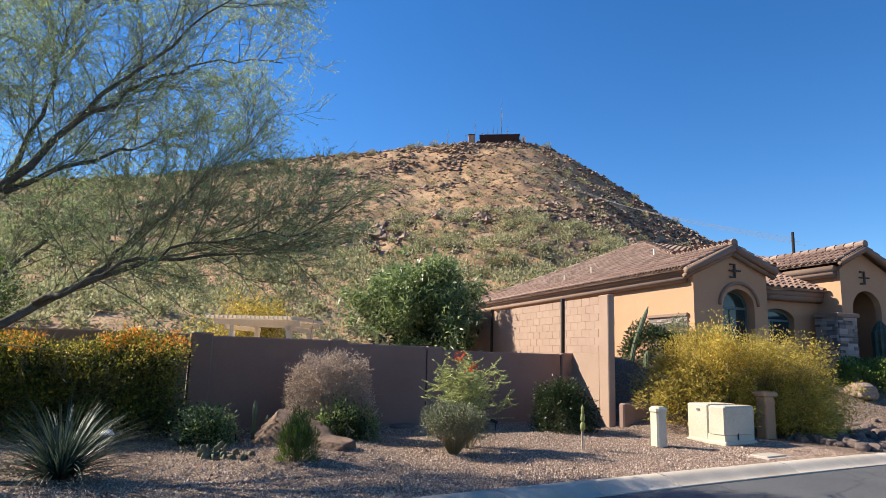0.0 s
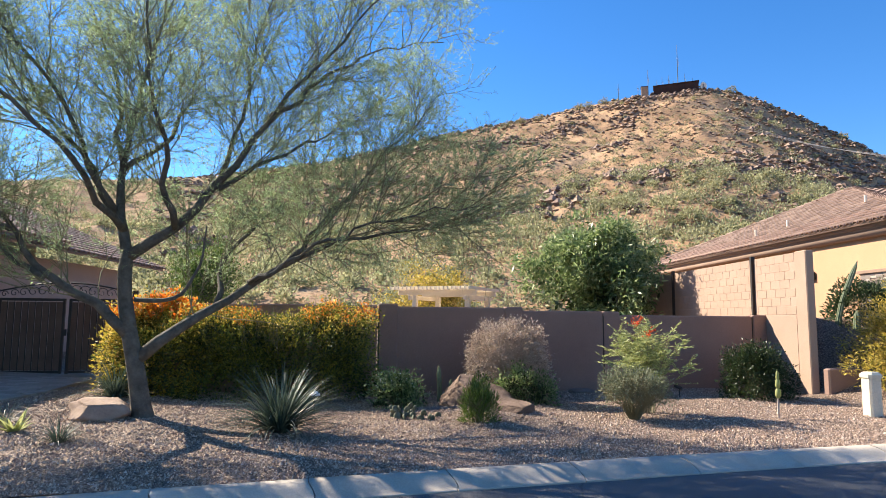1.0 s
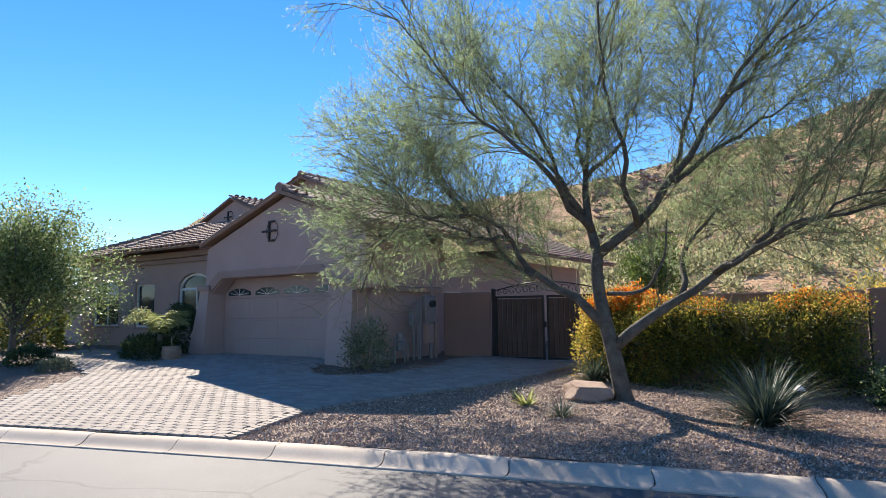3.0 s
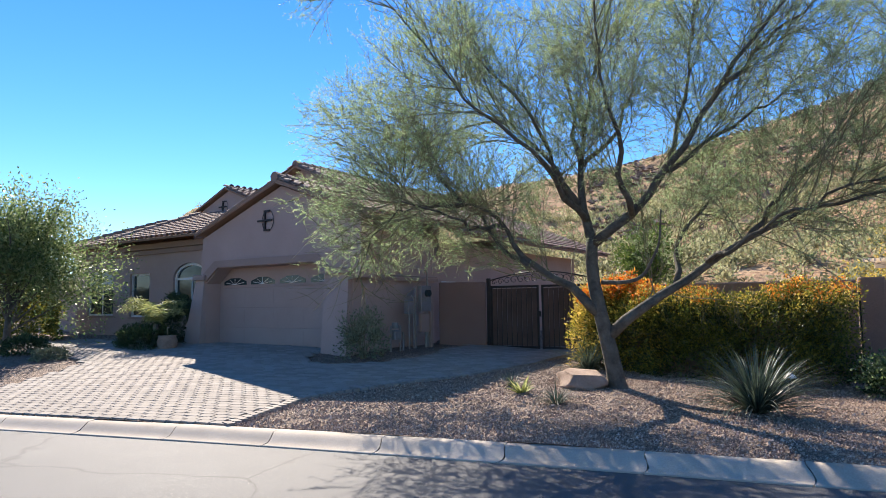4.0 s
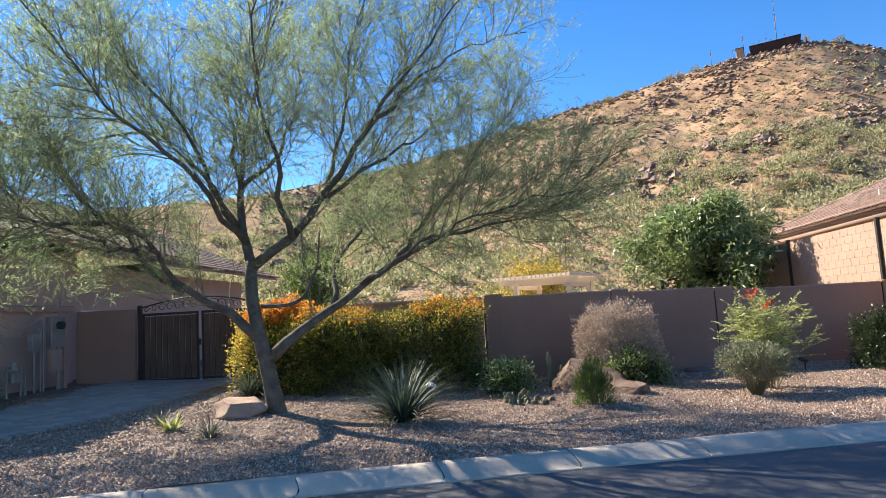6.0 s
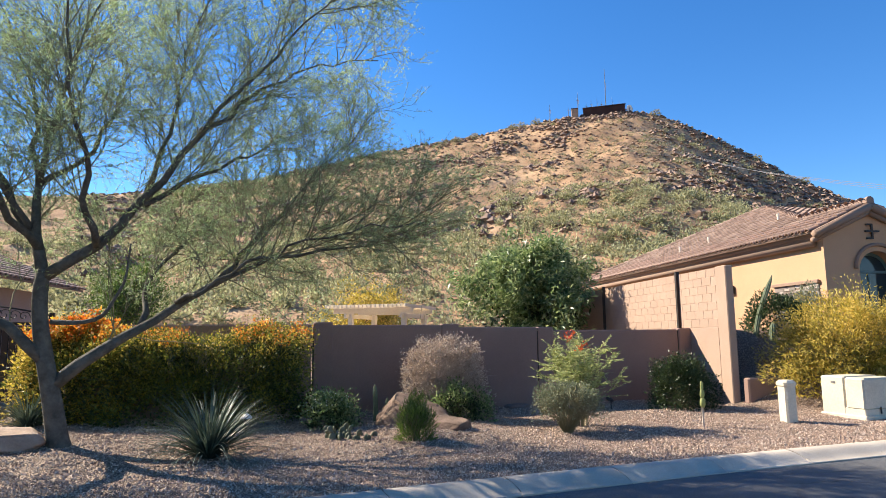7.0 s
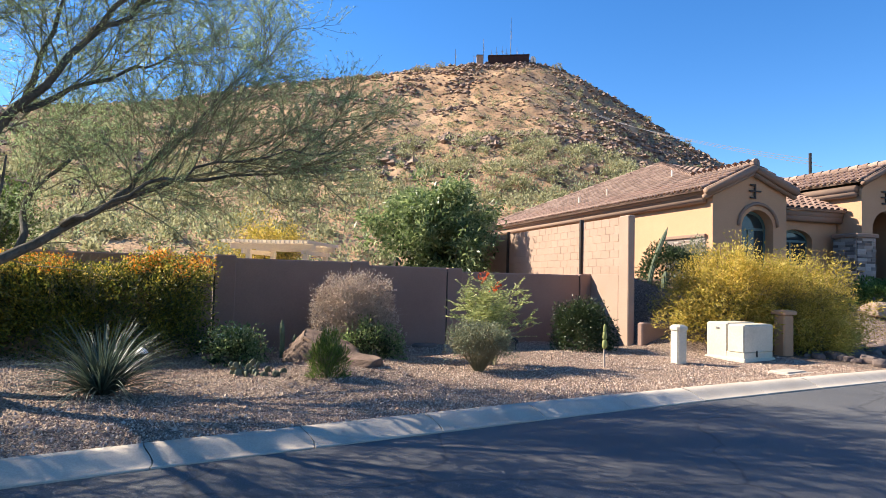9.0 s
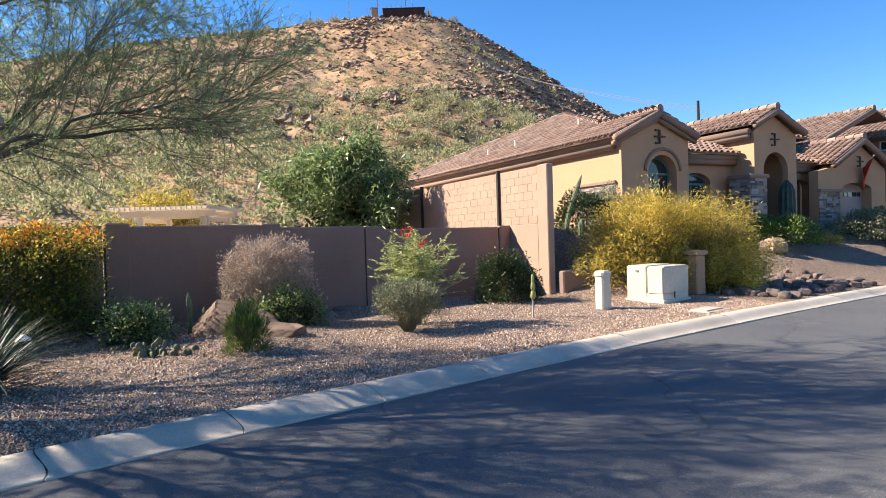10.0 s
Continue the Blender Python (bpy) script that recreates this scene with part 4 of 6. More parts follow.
    tz = lambda x: 4.27 - abs(x - 7.6) * 0.5
    slope(h, [(6.35, 9, tz(6.35)), (6.35, -0.6, tz(6.35)), (7.6, -0.6, 4.27), (7.6, 9, 4.27)], 120)
    slope(h, [(9.25, -0.6, tz(9.25)), (9.25, 9, tz(9.25)), (7.6, 9, 4.27), (7.6, -0.6, 4.27)])
    ridge_caps(h, (7.6, -0.6, 4.27), (7.6, 8, 4.27))
    cornice(h, [(6.5, -0.2), (6.5, 8)], TANTRIM, 3.2, 0.12)
    Shape().tube([(6.4, -0.55, 3.54), (7.6, -0.55, 4.13), (9.2, -0.55, 3.35)], 0.13, 8).make("verge", TANTRIM, h, smooth=True)
    # garage range
    d1 = arch_pts(10.35, 11.6, -0.6, 1.45, 0.3)
    holed_wall(h, [(9.0, -1.2), (9.0, 2.3), (11.9, 2.3), (11.9, -1.2)], [d1], 1.0, 1.3, TAN, "garage_wall")
    Shape().box(10.2, 11.75, 1.5, 1.55, -0.8, 1.9).make("garage_door", DOOR, h, "recessed brown garage door")
    cornice(h, [(9.0, 0.85), (11.8, 0.85)], TANTRIM, 2.15, 0.13)
    slope(h, [(9.0, 0.6, 2.45), (12.4, 0.6, 2.45), (12.4, 5.0, 4.2), (9.0, 5.0, 4.2)], 100)
    d2 = arch_pts(12.3, 14.3, -0.6, 1.3, 0.25)
    holed_wall(h, [(10.75, -1.2), (10.75, 2.0), (11.5, 2.15), (13.4, 3.25), (15.3, 2.15), (15.3, -1.2)], [d2], 0.0, 0.4, TAN, "garage_gable_wall")
    gd = Shape().box(12.2, 14.4, 0.42, 0.47, -0.8, 1.7).make("garage_door", DOOR, h, "brown garage door with small lights")
    for c in range(6):
        Shape().box(12.4 + c * 0.31, 12.64 + c * 0.31, 0.4, 0.418, 1.0, 1.18).make("pane", GLASS, gd)
    ledge_stone(h, 10.75, 12.1, 0.0, -0.8, 1.15)
    Shape().bevbox(10.65, 12.15, -0.15, 0.0, 1.15, 1.27, 0.02).make("stone_cap", TANTRIM, h)
    z3 = lambda x: 3.45 - abs(x - 13.4) * 0.52
    slope(h, [(11.3, 9, z3(11.3)), (11.3, -0.3, z3(11.3)), (13.4, -0.3, 3.45), (13.4, 9, 3.45)], 100)
    slope(h, [(15.6, -0.3, z3(15.6)), (15.6, 9, z3(15.6)), (13.4, 9, 3.45), (13.4, -0.3, 3.45)])
    ridge_caps(h, (13.4, -0.3, 3.45), (13.4, 8, 3.45))
    Shape().tube([(11.4, -0.25, 2.22), (13.4, -0.25, 3.3), (15.5, -0.25, 2.2)], 0.14, 8).make("verge", TANTRIM, h, smooth=True)
    ornament(h, 13.5, 0.0, 2.45, 0.22, -1)
    # flag on a short pole at the garage
    Shape().tube([(13.7, 0.05, 2.10), (13.28, -0.72, 2.62)], 0.02, 6).make("flag_pole", WHITE, h)
    sh = Shape()
    nx, nz = 7, 9
    for j in range(nz):
        for i in range(nx):
            u, w = i / (nx - 1), j / (nz - 1)
            sh.v.append((13.66 - 0.36 * u + 0.10 * w + 0.05 * math.sin(u * 8 + w * 4), -0.02 - 0.66 * u + 0.5 * w * u, 2.14 + 0.44 * u - 1.15 * w * (0.8 + 0.2 * u)))
    sh.f = [(j * nx + i, j * nx + i + 1, (j + 1) * nx + i + 1, (j + 1) * nx + i) for j in range(nz - 1) for i in range(nx - 1)]
    fl = sh.make("flag", REDCLOTH, h, "red flag hanging from a pole", smooth=True)
    fl.modifiers.new("thick", "SOLIDIFY").thickness = 0.006
    # closing walls
    Shape().box(13.3, 13.6, 4.6, 20.6, -1.2, 3.0).make("far_side_wall", TAN, h)
    Shape().box(0.5, 13.3, 20.3, 20.6, -1.2, 3.0).make("rear_wall", TAN, h)
    settle(h)
    return h


TEAL = surface("teal_window_paint", (0.10, 0.17, 0.17), (0.13, 0.21, 0.21), 2, 40, 0.5, 0.05, 0.001)
build_house_two()


def build_house_three():
    h = thing("house", "two-storey tan house with tile roof farther up", "house", pose(25.65, 30.5, 2.65, 0, 0, 17.76))
    za = lambda x: 4.9 - abs(x) * 0.42
    # gabled range with its hipped far end
    slope(h, [(-7.2, 8.5, za(7.2)), (-7.2, -0.5, za(7.2)), (0, -0.5, 4.9), (0, 4.2, 4.9)], 200)
    slope(h, [(1.2, -0.5, za(1.2)), (1.2, 4.2, za(1.2)), (0, 4.2, 4.9), (0, -0.5, 4.9)])
    slope(h, [(4.0, 8.5, za(7.2)), (-7.2, 8.5, za(7.2)), (0, 4.2, 4.9), (2.0, 4.2, za(2.0))])
    ridge_caps(h, (0, -0.5, 4.9), (0, 4.2, 4.9))
    ridge_caps(h, (-7.2, 8.5, za(7.2)), (0, 4.2, 4.9))
    Shape().tube([(-7.1, -0.45, za(7.1) - 0.12), (0, -0.45, 4.78)], 0.15, 8).make("verge", TANTRIM, h, smooth=True)
    holed_wall(h, [(-6.6, -3), (-6.6, za(6.6) - 0.2), (0, 4.7), (1.3, za(1.3) - 0.2), (1.3, -3)], [], 2.6, 2.9, TAN, "gable_wall")
    Shape().box(-6.6, -6.3, 2.9, 8.0, -3, 1.9).make("side_wall", TAN, h)
    # upper wing with small windows under the eave
    e = pivot(h, 1.4, 2.0, -90)
    holes = [[(x, 2.85), (x, 3.38), (x + 0.62, 3.38), (x + 0.62, 2.85)] for x in (0.92, 1.85, 3.6, 6.0)]
    holed_wall(e, [(-4.0, -3), (-4.0, 3.58), (7.7, 3.58), (7.7, -3)], holes, 0.0, 0.3, TAN, "wing_wall")
    for x in (0.92, 1.85, 3.6, 6.0):
        window(e, x, x + 0.62, 2.85, 3.38, 0.1, 0, 0)
    slope(h, [(0.9, 6.0, 3.5), (0.9, -6.4, 3.5), (5.4, -6.4, 5.55), (5.4, 6.0, 5.55)], 200)
    slope(h, [(9.9, -6.4, 3.5), (9.9, 6.0, 3.5), (5.4, 6.0, 5.55), (5.4, -6.4, 5.55)])
    ridge_caps(h, (5.4, -6.4, 5.55), (5.4, 6.0, 5.55))
    holed_wall(h, [(1.4, -3), (1.4, 3.6), (5.4, 5.4), (9.4, 3.6), (9.4, -3)], [], -6.0, -5.7, TAN, "front_wall")
    Shape().box(9.1, 9.4, -5.7, 6.0, -3, 3.6).make("far_side_wall", TAN, h)
    cornice(h, [(1.3, -6.1), (1.3, 6.0)], TANTRIM, 3.42, 0.07)
    # low roof under the windows
    slope(h, [(-0.2, -0.6, 1.9), (-0.2, -6.2, 1.9), (1.38, -6.2, 2.5), (1.38, -0.6, 2.5)], 60)
    settle(h)

build_house_three()

# ---------- the large desert tree ----------
TREE = Vector((-6.83, 8.4, 0.28))
RX, RY = Vector((0.8625, 0.506, 0)), Vector((-0.506, 0.8625, 0))


def bend(pts, n):
    """A smooth line through pts, n points long."""
    p = np.array(pts, float)
    t = np.concatenate([[0], np.cumsum(np.linalg.norm(np.diff(p, axis=0), axis=1))])
    q = np.linspace(0, t[-1], n)
    out = np.stack([np.interp(q, t, p[:, i]) for i in range(3)], 1)
    for _ in range(2):
        out[1:-1] = (out[:-2] + 2 * out[1:-1] + out[2:]) / 4
    return out


def shoots(lines, per, length, spread, up, m=6, start=0.3, wander=0.12):
    """Side shoots from an array of lines (n, k, 3)."""
    n, k, _ = lines.shape
    t = rng.uniform(start, 0.98, (n, per))
    i = np.minimum((t * (k - 1)).astype(int), k - 2)
    fr = (t * (k - 1) - i)[..., None]
    a = np.take_along_axis(lines, i[..., None].repeat(3, 2), 1)
    b = np.take_along_axis(lines, (i + 1)[..., None].repeat(3, 2), 1)
    root = (a + (b - a) * fr).reshape(-1, 3)
    d = unit((b - a).reshape(-1, 3)) + unit(rng.normal(size=(n * per, 3))) * spread
    d[:, 2] += up
    d = unit(d)
    L = length * rng.uniform(0.5, 1.25, n * per) * (1.1 - 0.45 * t.ravel())
    seg = (L / (m - 1))[:, None]
    pts = [root]
    for _ in range(m - 1):
        d = unit(d + rng.normal(size=d.shape) * wander + np.array([0, 0, up * 0.12]))
        pts.append(pts[-1] + d * seg)
    return np.stack(pts, 1)


def build_tree():
    t = thing("desert_tree", "spreading feathery desert tree with leaning grey-brown trunk", "tree", Matrix.Translation(TREE))
    W = lambda p: np.array(RX * p[0] + RY * p[1] + Vector((0, 0, p[2])))
    trunk = bend([W(p) for p in ((0.06, 0, -0.25), (0.0, 0, 0), (-0.1, 0, 0.6), (-0.25, 0, 1.25), (-0.38, 0, 2.0), (-0.34, 0, 2.5))], 14)
    tr = list(np.interp(np.linspace(0, 1, 14), [0, 0.12, 0.45, 1], [0.21, 0.145, 0.12, 0.095]))
    sh = Shape()
    sh.tube(trunk, tr, 14)
    trunk_ob = sh.make("trunk", BARK, t, smooth=True)
    limbs = [
        ([(-0.12, 0, 0.85), (0.42, 0.1, 1.38), (0.95, 0.2, 1.68), (1.45, 0.1, 2.05), (2.0, 0, 2.33), (3.0, -0.2, 2.85), (4.2, -0.3, 3.12), (5.3, -0.4, 3.25)], 0.115),
        ([(-0.25, 0, 1.2), (-0.6, -0.2, 1.62), (-1.35, -0.4, 2.02), (-1.75, -0.5, 2.7), (-2.4, -0.7, 3.15), (-3.0, -0.6, 3.2), (-3.8, -0.5, 3.0)], 0.10),
        ([(-0.34, 0, 2.4), (-0.5, 0.2, 3.0), (-0.55, 0.3, 3.8), (-0.8, 0.5, 5.2), (-1.3, 0.7, 6.9)], 0.10),
        ([(-0.33, 0, 2.4), (0.35, -0.2, 2.85), (0.95, -0.2, 3.5), (1.7, -0.3, 4.7), (2.8, -0.4, 6.1), (4.0, -0.4, 7.4)], 0.10),
        ([(1.7, -0.3, 4.7), (2.6, 0.4, 5.6), (3.7, 0.8, 6.3), (4.8, 0.9, 6.8)], 0.05),
        ([(-0.55, 0.3, 3.8), (-0.3, 0.0, 5.2), (0.2, -0.2, 6.6), (0.6, -0.3, 8.0)], 0.055),
        ([(0.95, -0.2, 3.5), (1.1, 0.3, 4.8), (1.4, 0.5, 6.2), (1.9, 0.6, 7.6)], 0.055),
        ([(-0.5, 0.2, 3.0), (-1.2, -0.3, 4.2), (-2.0, -0.6, 5.6), (-2.6, -0.7, 7.0)], 0.055),
        ([(-0.5, 0.2, 3.0), (-1.3, 0.8, 3.8), (-2.2, 1.2, 5.1), (-3.1, 1.5, 6.4)], 0.065),
        ([(0.35, -0.2, 2.85), (0.3, -1.0, 3.6), (0.2, -2.0, 5.0), (0.4, -2.8, 6.5)], 0.065),
        ([(-0.42, 0.1, 2.8), (-0.9, -1.0, 3.6), (-2.0, -2.0, 5.0), (-3.0, -2.5, 6.1)], 0.065),
        ([(0.95, 0.2, 1.68), (1.2, 0.9, 2.6), (2.0, 1.8, 3.8), (3.0, 2.3, 5.0)], 0.06),
        ([(2.0, 0, 2.33), (2.6, 0.3, 3.1), (3.5, 0.6, 4.2), (4.4, 0.6, 5.2)], 0.055),
        ([(-1.35, -0.4, 2.02), (-2.2, 0.2, 2.7), (-2.9, 0.9, 3.6), (-3.9, 1.4, 4.2)], 0.055),
        ([(0.95, -0.2, 3.5), (1.8, 0.6, 4.2), (3.0, 1.3, 5.2), (4.2, 1.6, 5.9)], 0.05),
        ([(-0.55, 0.3, 3.8), (0.1, 1.2, 4.8), (0.4, 2.0, 6.0), (0.6, 2.5, 7.2)], 0.055),
        ([(1.45, 0.1, 2.05), (2.3, -0.8, 2.6), (3.6, -1.5, 3.0), (4.6, -1.9, 3.1)], 0.05),
        ([(-1.75, -0.5, 2.7), (-2.6, -1.5, 3.1), (-2.9, -1.9, 3.4), (-3.3, -2.1, 3.6)], 0.045),
        ([(-2.4, -0.7, 3.15), (-3.2, -0.5, 4.0), (-3.5, -0.3, 4.9), (-3.9, -0.2, 5.6)], 0.045),
        ([(-2.4, -0.7, 3.15), (-3.3, -0.9, 3.0), (-4.0, -0.8, 2.5), (-4.4, -0.7, 1.9)], 0.03),
        ([(-2.2, 1.2, 5.1), (-3.3, 0.7, 4.9), (-4.3, 0.2, 4.8), (-5.0, 0.0, 5.0)], 0.03),
    ]
    lines = []
    for pts, r in limbs:
        ln = bend([W(p) for p in pts], 16)
        kink = np.cumsum(rng.normal(size=(14, 3)) * 0.055, axis=0)
        kink -= np.linspace(0, 1, 14)[:, None] * kink[-1] * 0.7
        ln[2:] += kink * min(1.0, 0.09 / max(r, 0.05)) + 0.05 * np.sin(np.linspace(0, 9, 14) + r * 90)[:, None] * np.array([0.6, 0.5, 0.8])
        sh = Shape()
        sh.tube(ln, list(0.01 + (r * 0.9 - 0.01) * (1 - np.linspace(0, 1, 16)) ** 1.6), 8)
        sh.make("limb", BARK, t, smooth=True)
        lines.append(ln)
    # crooked stub on the low side
    stub = bend([W(p) for p in ((-0.2, 0, 1.75), (0.25, -0.15, 1.72), (0.6, -0.2, 1.85), (0.55, -0.2, 2.05), (0.75, -0.2, 2.2), (0.8, -0.2, 2.9))], 14)
    Shape().tube(stub, list(np.linspace(0.04, 0.012, 14)), 7).make("limb", BARK, t, smooth=True)
    lines = np.array(lines)
    one = shoots(lines, 24, 1.6, 0.9, 0.24, 8, 0.12, 0.14)
    two = shoots(one, 8, 1.05, 0.8, 0.12, 5, 0.2, 0.14)
    three = shoots(two, 6, 0.58, 0.85, 0.04, 3, 0.15, 0.14)
    mid = three.mean(1)
    rr = mid @ np.array(RX)
    three = three[(mid[:, 2] > 1.95 - 0.5 * (rr < -2.6)) & (mid[:, 2] > 2.0 - 0.55 * np.clip(-rr - 2.2, 0, 1)) & (mid[:, 2] > 2.0 + np.maximum(0, -(mid @ np.array(RY)) - 1.2) * 0.7)]
    # even out the crown: no corner of it holds many more twigs than the rest
    _, which, held = np.unique(np.floor(three.mean(1) / 0.55).astype(int), axis=0, return_inverse=True, return_counts=True)
    held = held[which.ravel()]
    three = three[rng.random(len(three)) < np.minimum(1.0, np.percentile(held, 42) / held)]
    mid = two.mean(1)
    rr = mid @ np.array(RX)
    two = two[mid[:, 2] > 1.95 - 0.5 * np.clip(-rr - 2.2, 0, 1)]
    q = [twig_tubes(one, np.full(len(one), 0.0115)), twig_tubes(two, np.full(len(two), 0.0058)), twig_tubes(three, np.full(len(three), 0.0029))]
    quads("branchwork", np.concatenate(q), TWIG, t, "thin green-brown twigs")
    # feathery leaflets along the last twigs
    n, k, _ = three.shape
    mids = three.mean(1)
    per = 27
    tt = rng.uniform(0.1, 1.0, (n, per)) * (k - 1)
    i = np.minimum(tt.astype(int), k - 2)
    a = np.take_along_axis(three, i[..., None].repeat(3, 2), 1)
    b = np.take_along_axis(three, (i + 1)[..., None].repeat(3, 2), 1)
    P = (a + (b - a) * (tt - i)[..., None]).reshape(-1, 3)
    gap = np.array([wob(p[0], p[1], p[2], 1.5) for p in mids]).repeat(per)
    keep = rng.random(len(P)) < np.clip(0.9 + 0.8 * gap, 0.3, 1.0)
    al = (b - a).reshape(-1, 3)[keep]
    quads("foliage", leaf_quads(P[keep], 0.055, 0.0082, 0, al, 1.0, 0.05), L_TREE, t, "fine feathery grey-green leaflets")


build_tree()


# ---------- shrubs ----------
def cloud(n, rx, ry, rz, lump=0.25, freq=1.8, shell=0.55, seed=0.0, flat=0.0):
    """Points in an uneven rounded mass standing on z = 0."""
    d = unit(rng.normal(size=(n, 3)))
    d[:, 2] = np.where(d[:, 2] < -flat, -d[:, 2], d[:, 2])
    lum = np.array([wob(p[0] * freq + seed, p[1] * freq, p[2] * freq) for p in d])
    r = (1 + lump * lum * 2) * rng.uniform(shell, 1.0, n) ** 0.6
    P = d * r[:, None] * np.array([rx, ry, rz])
    return P, d


def stems(n, rx, ry, rz, lift=0.35):
    """Stem lines fanning up from the foot."""
    a = rng.uniform(0, math.tau, n)
    k = np.sqrt(rng.uniform(0.02, 1, n))
    tip = np.stack([np.cos(a) * rx * k, np.sin(a) * ry * k, rz * np.sqrt(np.maximum(0.05, 1 - k * k * 0.7))], 1) * rng.uniform(0.7, 1.0, (n, 1))
    root = np.stack([np.cos(a) * rx * 0.1, np.sin(a) * ry * 0.1, np.zeros(n)], 1)
    t = np.linspace(0, 1, 6)[None, :, None]
    ln = root[:, None] * (1 - t) + tip[:, None] * t
    ln[:, :, 2] += (np.sin(t[..., 0] * math.pi) * lift * rz * 0.4)
    ln += rng.normal(size=ln.shape) * 0.03 * rx * t
    return ln


def place(x, y, z=None, turn=0.0):
    return pose(x, y, heap(x, y) - 0.02 if z is None else z, 0, 0, turn)


def squared(P, rx, ry, rz, k):
    """Swell a rounded mass towards a clipped block."""
    u = np.abs(P / np.array([rx, ry, rz])) + 1e-6
    return ((np.sqrt((u ** 2).sum(1)) / ((u ** 5).sum(1)) ** 0.2) ** k)[:, None]


def bush(name, label, x, y, rx, ry, rz, leaf, n, size, stem=TWIG, ns=40, sr=0.008, lift=0.3, raise_=0.0, lump=0.25, ratio=0.45, up=0.3, shell=0.5, group="", turn=0.0, flowers=None, category="shrub", boxy=0.0, tips=None, clumps=0, spray=0.12, core=None, hang=0.0):
    b = thing(name, label, category, place(x, y, None, turn), group)
    ln = stems(ns, rx * 0.9, ry * 0.9, rz * 0.9 + raise_)
    quads("woody_core", twig_tubes(ln, np.full(ns, sr)), stem, b)
    sub = shoots(ln, 6, 0.45 * max(rx, rz), 0.8, 0.2, 5, 0.35)
    quads("branchwork", twig_tubes(sub, np.full(len(sub), sr * 0.5)), stem, b)
    def mass(count, grow, inner, low):
        P, d = cloud(count, rx * grow, ry * grow, rz * grow, lump, 1.8, inner, x * 3.1 + y, low)
        P *= squared(P, rx, ry, rz, boxy)
        P[:, 2] = P[:, 2] * 0.78 + rz * 0.25 + raise_
        return P, d

    if clumps:
        # sprays of leaves, each fanning from its own shoot tip
        C, dc = mass(clumps, 0.93, 0.72, 0.35)
        size_of = rng.uniform(0.6, 1.5, (clumps, 1, 1)) * spray
        off = np.clip(rng.normal(size=(clumps, n // clumps, 3)), -1.5, 1.5) * size_of * np.array([1, 1, 1.15])
        P = (C[:, None] + dc[:, None] * size_of * 0.5 + off).reshape(-1, 3)
        d = (unit(off) + dc[:, None] * 0.8).reshape(-1, 3)
        # a darker core leaf, where given, paints the shade inside the bush
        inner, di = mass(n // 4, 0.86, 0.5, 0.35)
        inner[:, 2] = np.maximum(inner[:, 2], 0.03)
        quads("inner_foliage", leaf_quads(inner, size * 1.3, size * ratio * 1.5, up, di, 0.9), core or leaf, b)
    else:
        P, d = mass(n, 1.0, shell, 0.35)
    P[:, 2] = np.maximum(P[:, 2], 0.03)
    quads("foliage", leaf_quads(P, size, size * ratio, up, d, 0.9, hang), leaf, b)
    for word, note, tuft in (("blossom", "orange flowers and new tips", flowers), ("new_growth", "bright yellow new leaves", tips)):
        if not tuft:
            continue
        mat, cnt, fs, lo = tuft
        if clumps:
            pick = np.nonzero((C[:, 2] > rz * lo) & (rng.random(clumps) < 0.75))[0]
            pick = rng.choice(pick, cnt)
            P = C[pick] + dc[pick] * spray * 1.2 + np.clip(rng.normal(size=(cnt, 3)), -1.4, 1.4) * spray * 0.8 + np.array([0, 0, spray * 0.5])
        else:
            P, d = mass(cnt * 4, 1.04, 0.85, 0.3)
            P = P[P[:, 2] > rz * lo][:cnt]
        quads(word, leaf_quads(P, fs, fs * 0.6, 0.5, None), mat, b, note)
    return b


A_HEDGE = math.degrees(math.atan2(0.452, 0.892))
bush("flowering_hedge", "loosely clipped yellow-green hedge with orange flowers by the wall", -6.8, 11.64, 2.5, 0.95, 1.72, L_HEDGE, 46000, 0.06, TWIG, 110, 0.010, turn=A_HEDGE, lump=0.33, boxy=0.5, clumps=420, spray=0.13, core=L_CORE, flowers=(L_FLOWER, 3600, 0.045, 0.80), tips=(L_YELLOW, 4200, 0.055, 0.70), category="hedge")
# the brighter yellow leaf carries the sun on this end of the hedge
bush("flowering_hedge", "yellow hedge with orange top beside the gate, sunlit tone put into its leaves", -8.85, 11.1, 0.95, 0.9, 1.75, L_YELLOW, 15000, 0.075, TWIG, 50, 0.010, turn=A_HEDGE, lump=0.22, clumps=130, spray=0.13, core=L_HEDGE, flowers=(L_FLOWER, 3600, 0.08, 0.72), category="hedge")
bush("dry_shrub", "rounded dry grey-brown leafless shrub against the wall", -2.1, 13.1, 0.86, 0.66, 1.30, L_DRY, 13000, 0.05, DRYTWIG, 300, 0.0045, raise_=0.26, lump=0.16, ratio=0.36, boxy=0.35, clumps=420, spray=0.06, core=DRYTWIG)
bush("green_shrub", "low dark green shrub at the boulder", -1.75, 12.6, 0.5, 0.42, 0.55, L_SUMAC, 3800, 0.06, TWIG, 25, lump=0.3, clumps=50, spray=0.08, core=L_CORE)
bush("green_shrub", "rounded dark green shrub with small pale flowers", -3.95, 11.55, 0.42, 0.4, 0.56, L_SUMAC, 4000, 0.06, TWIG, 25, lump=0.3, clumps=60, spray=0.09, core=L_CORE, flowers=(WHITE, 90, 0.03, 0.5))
bush("green_tuft", "small upright bright green shrub", -2.05, 10.15, 0.25, 0.25, 0.58, L_BRIGHT, 3600, 0.09, TWIG, 60, ratio=0.12, up=1.4, lump=0.35)
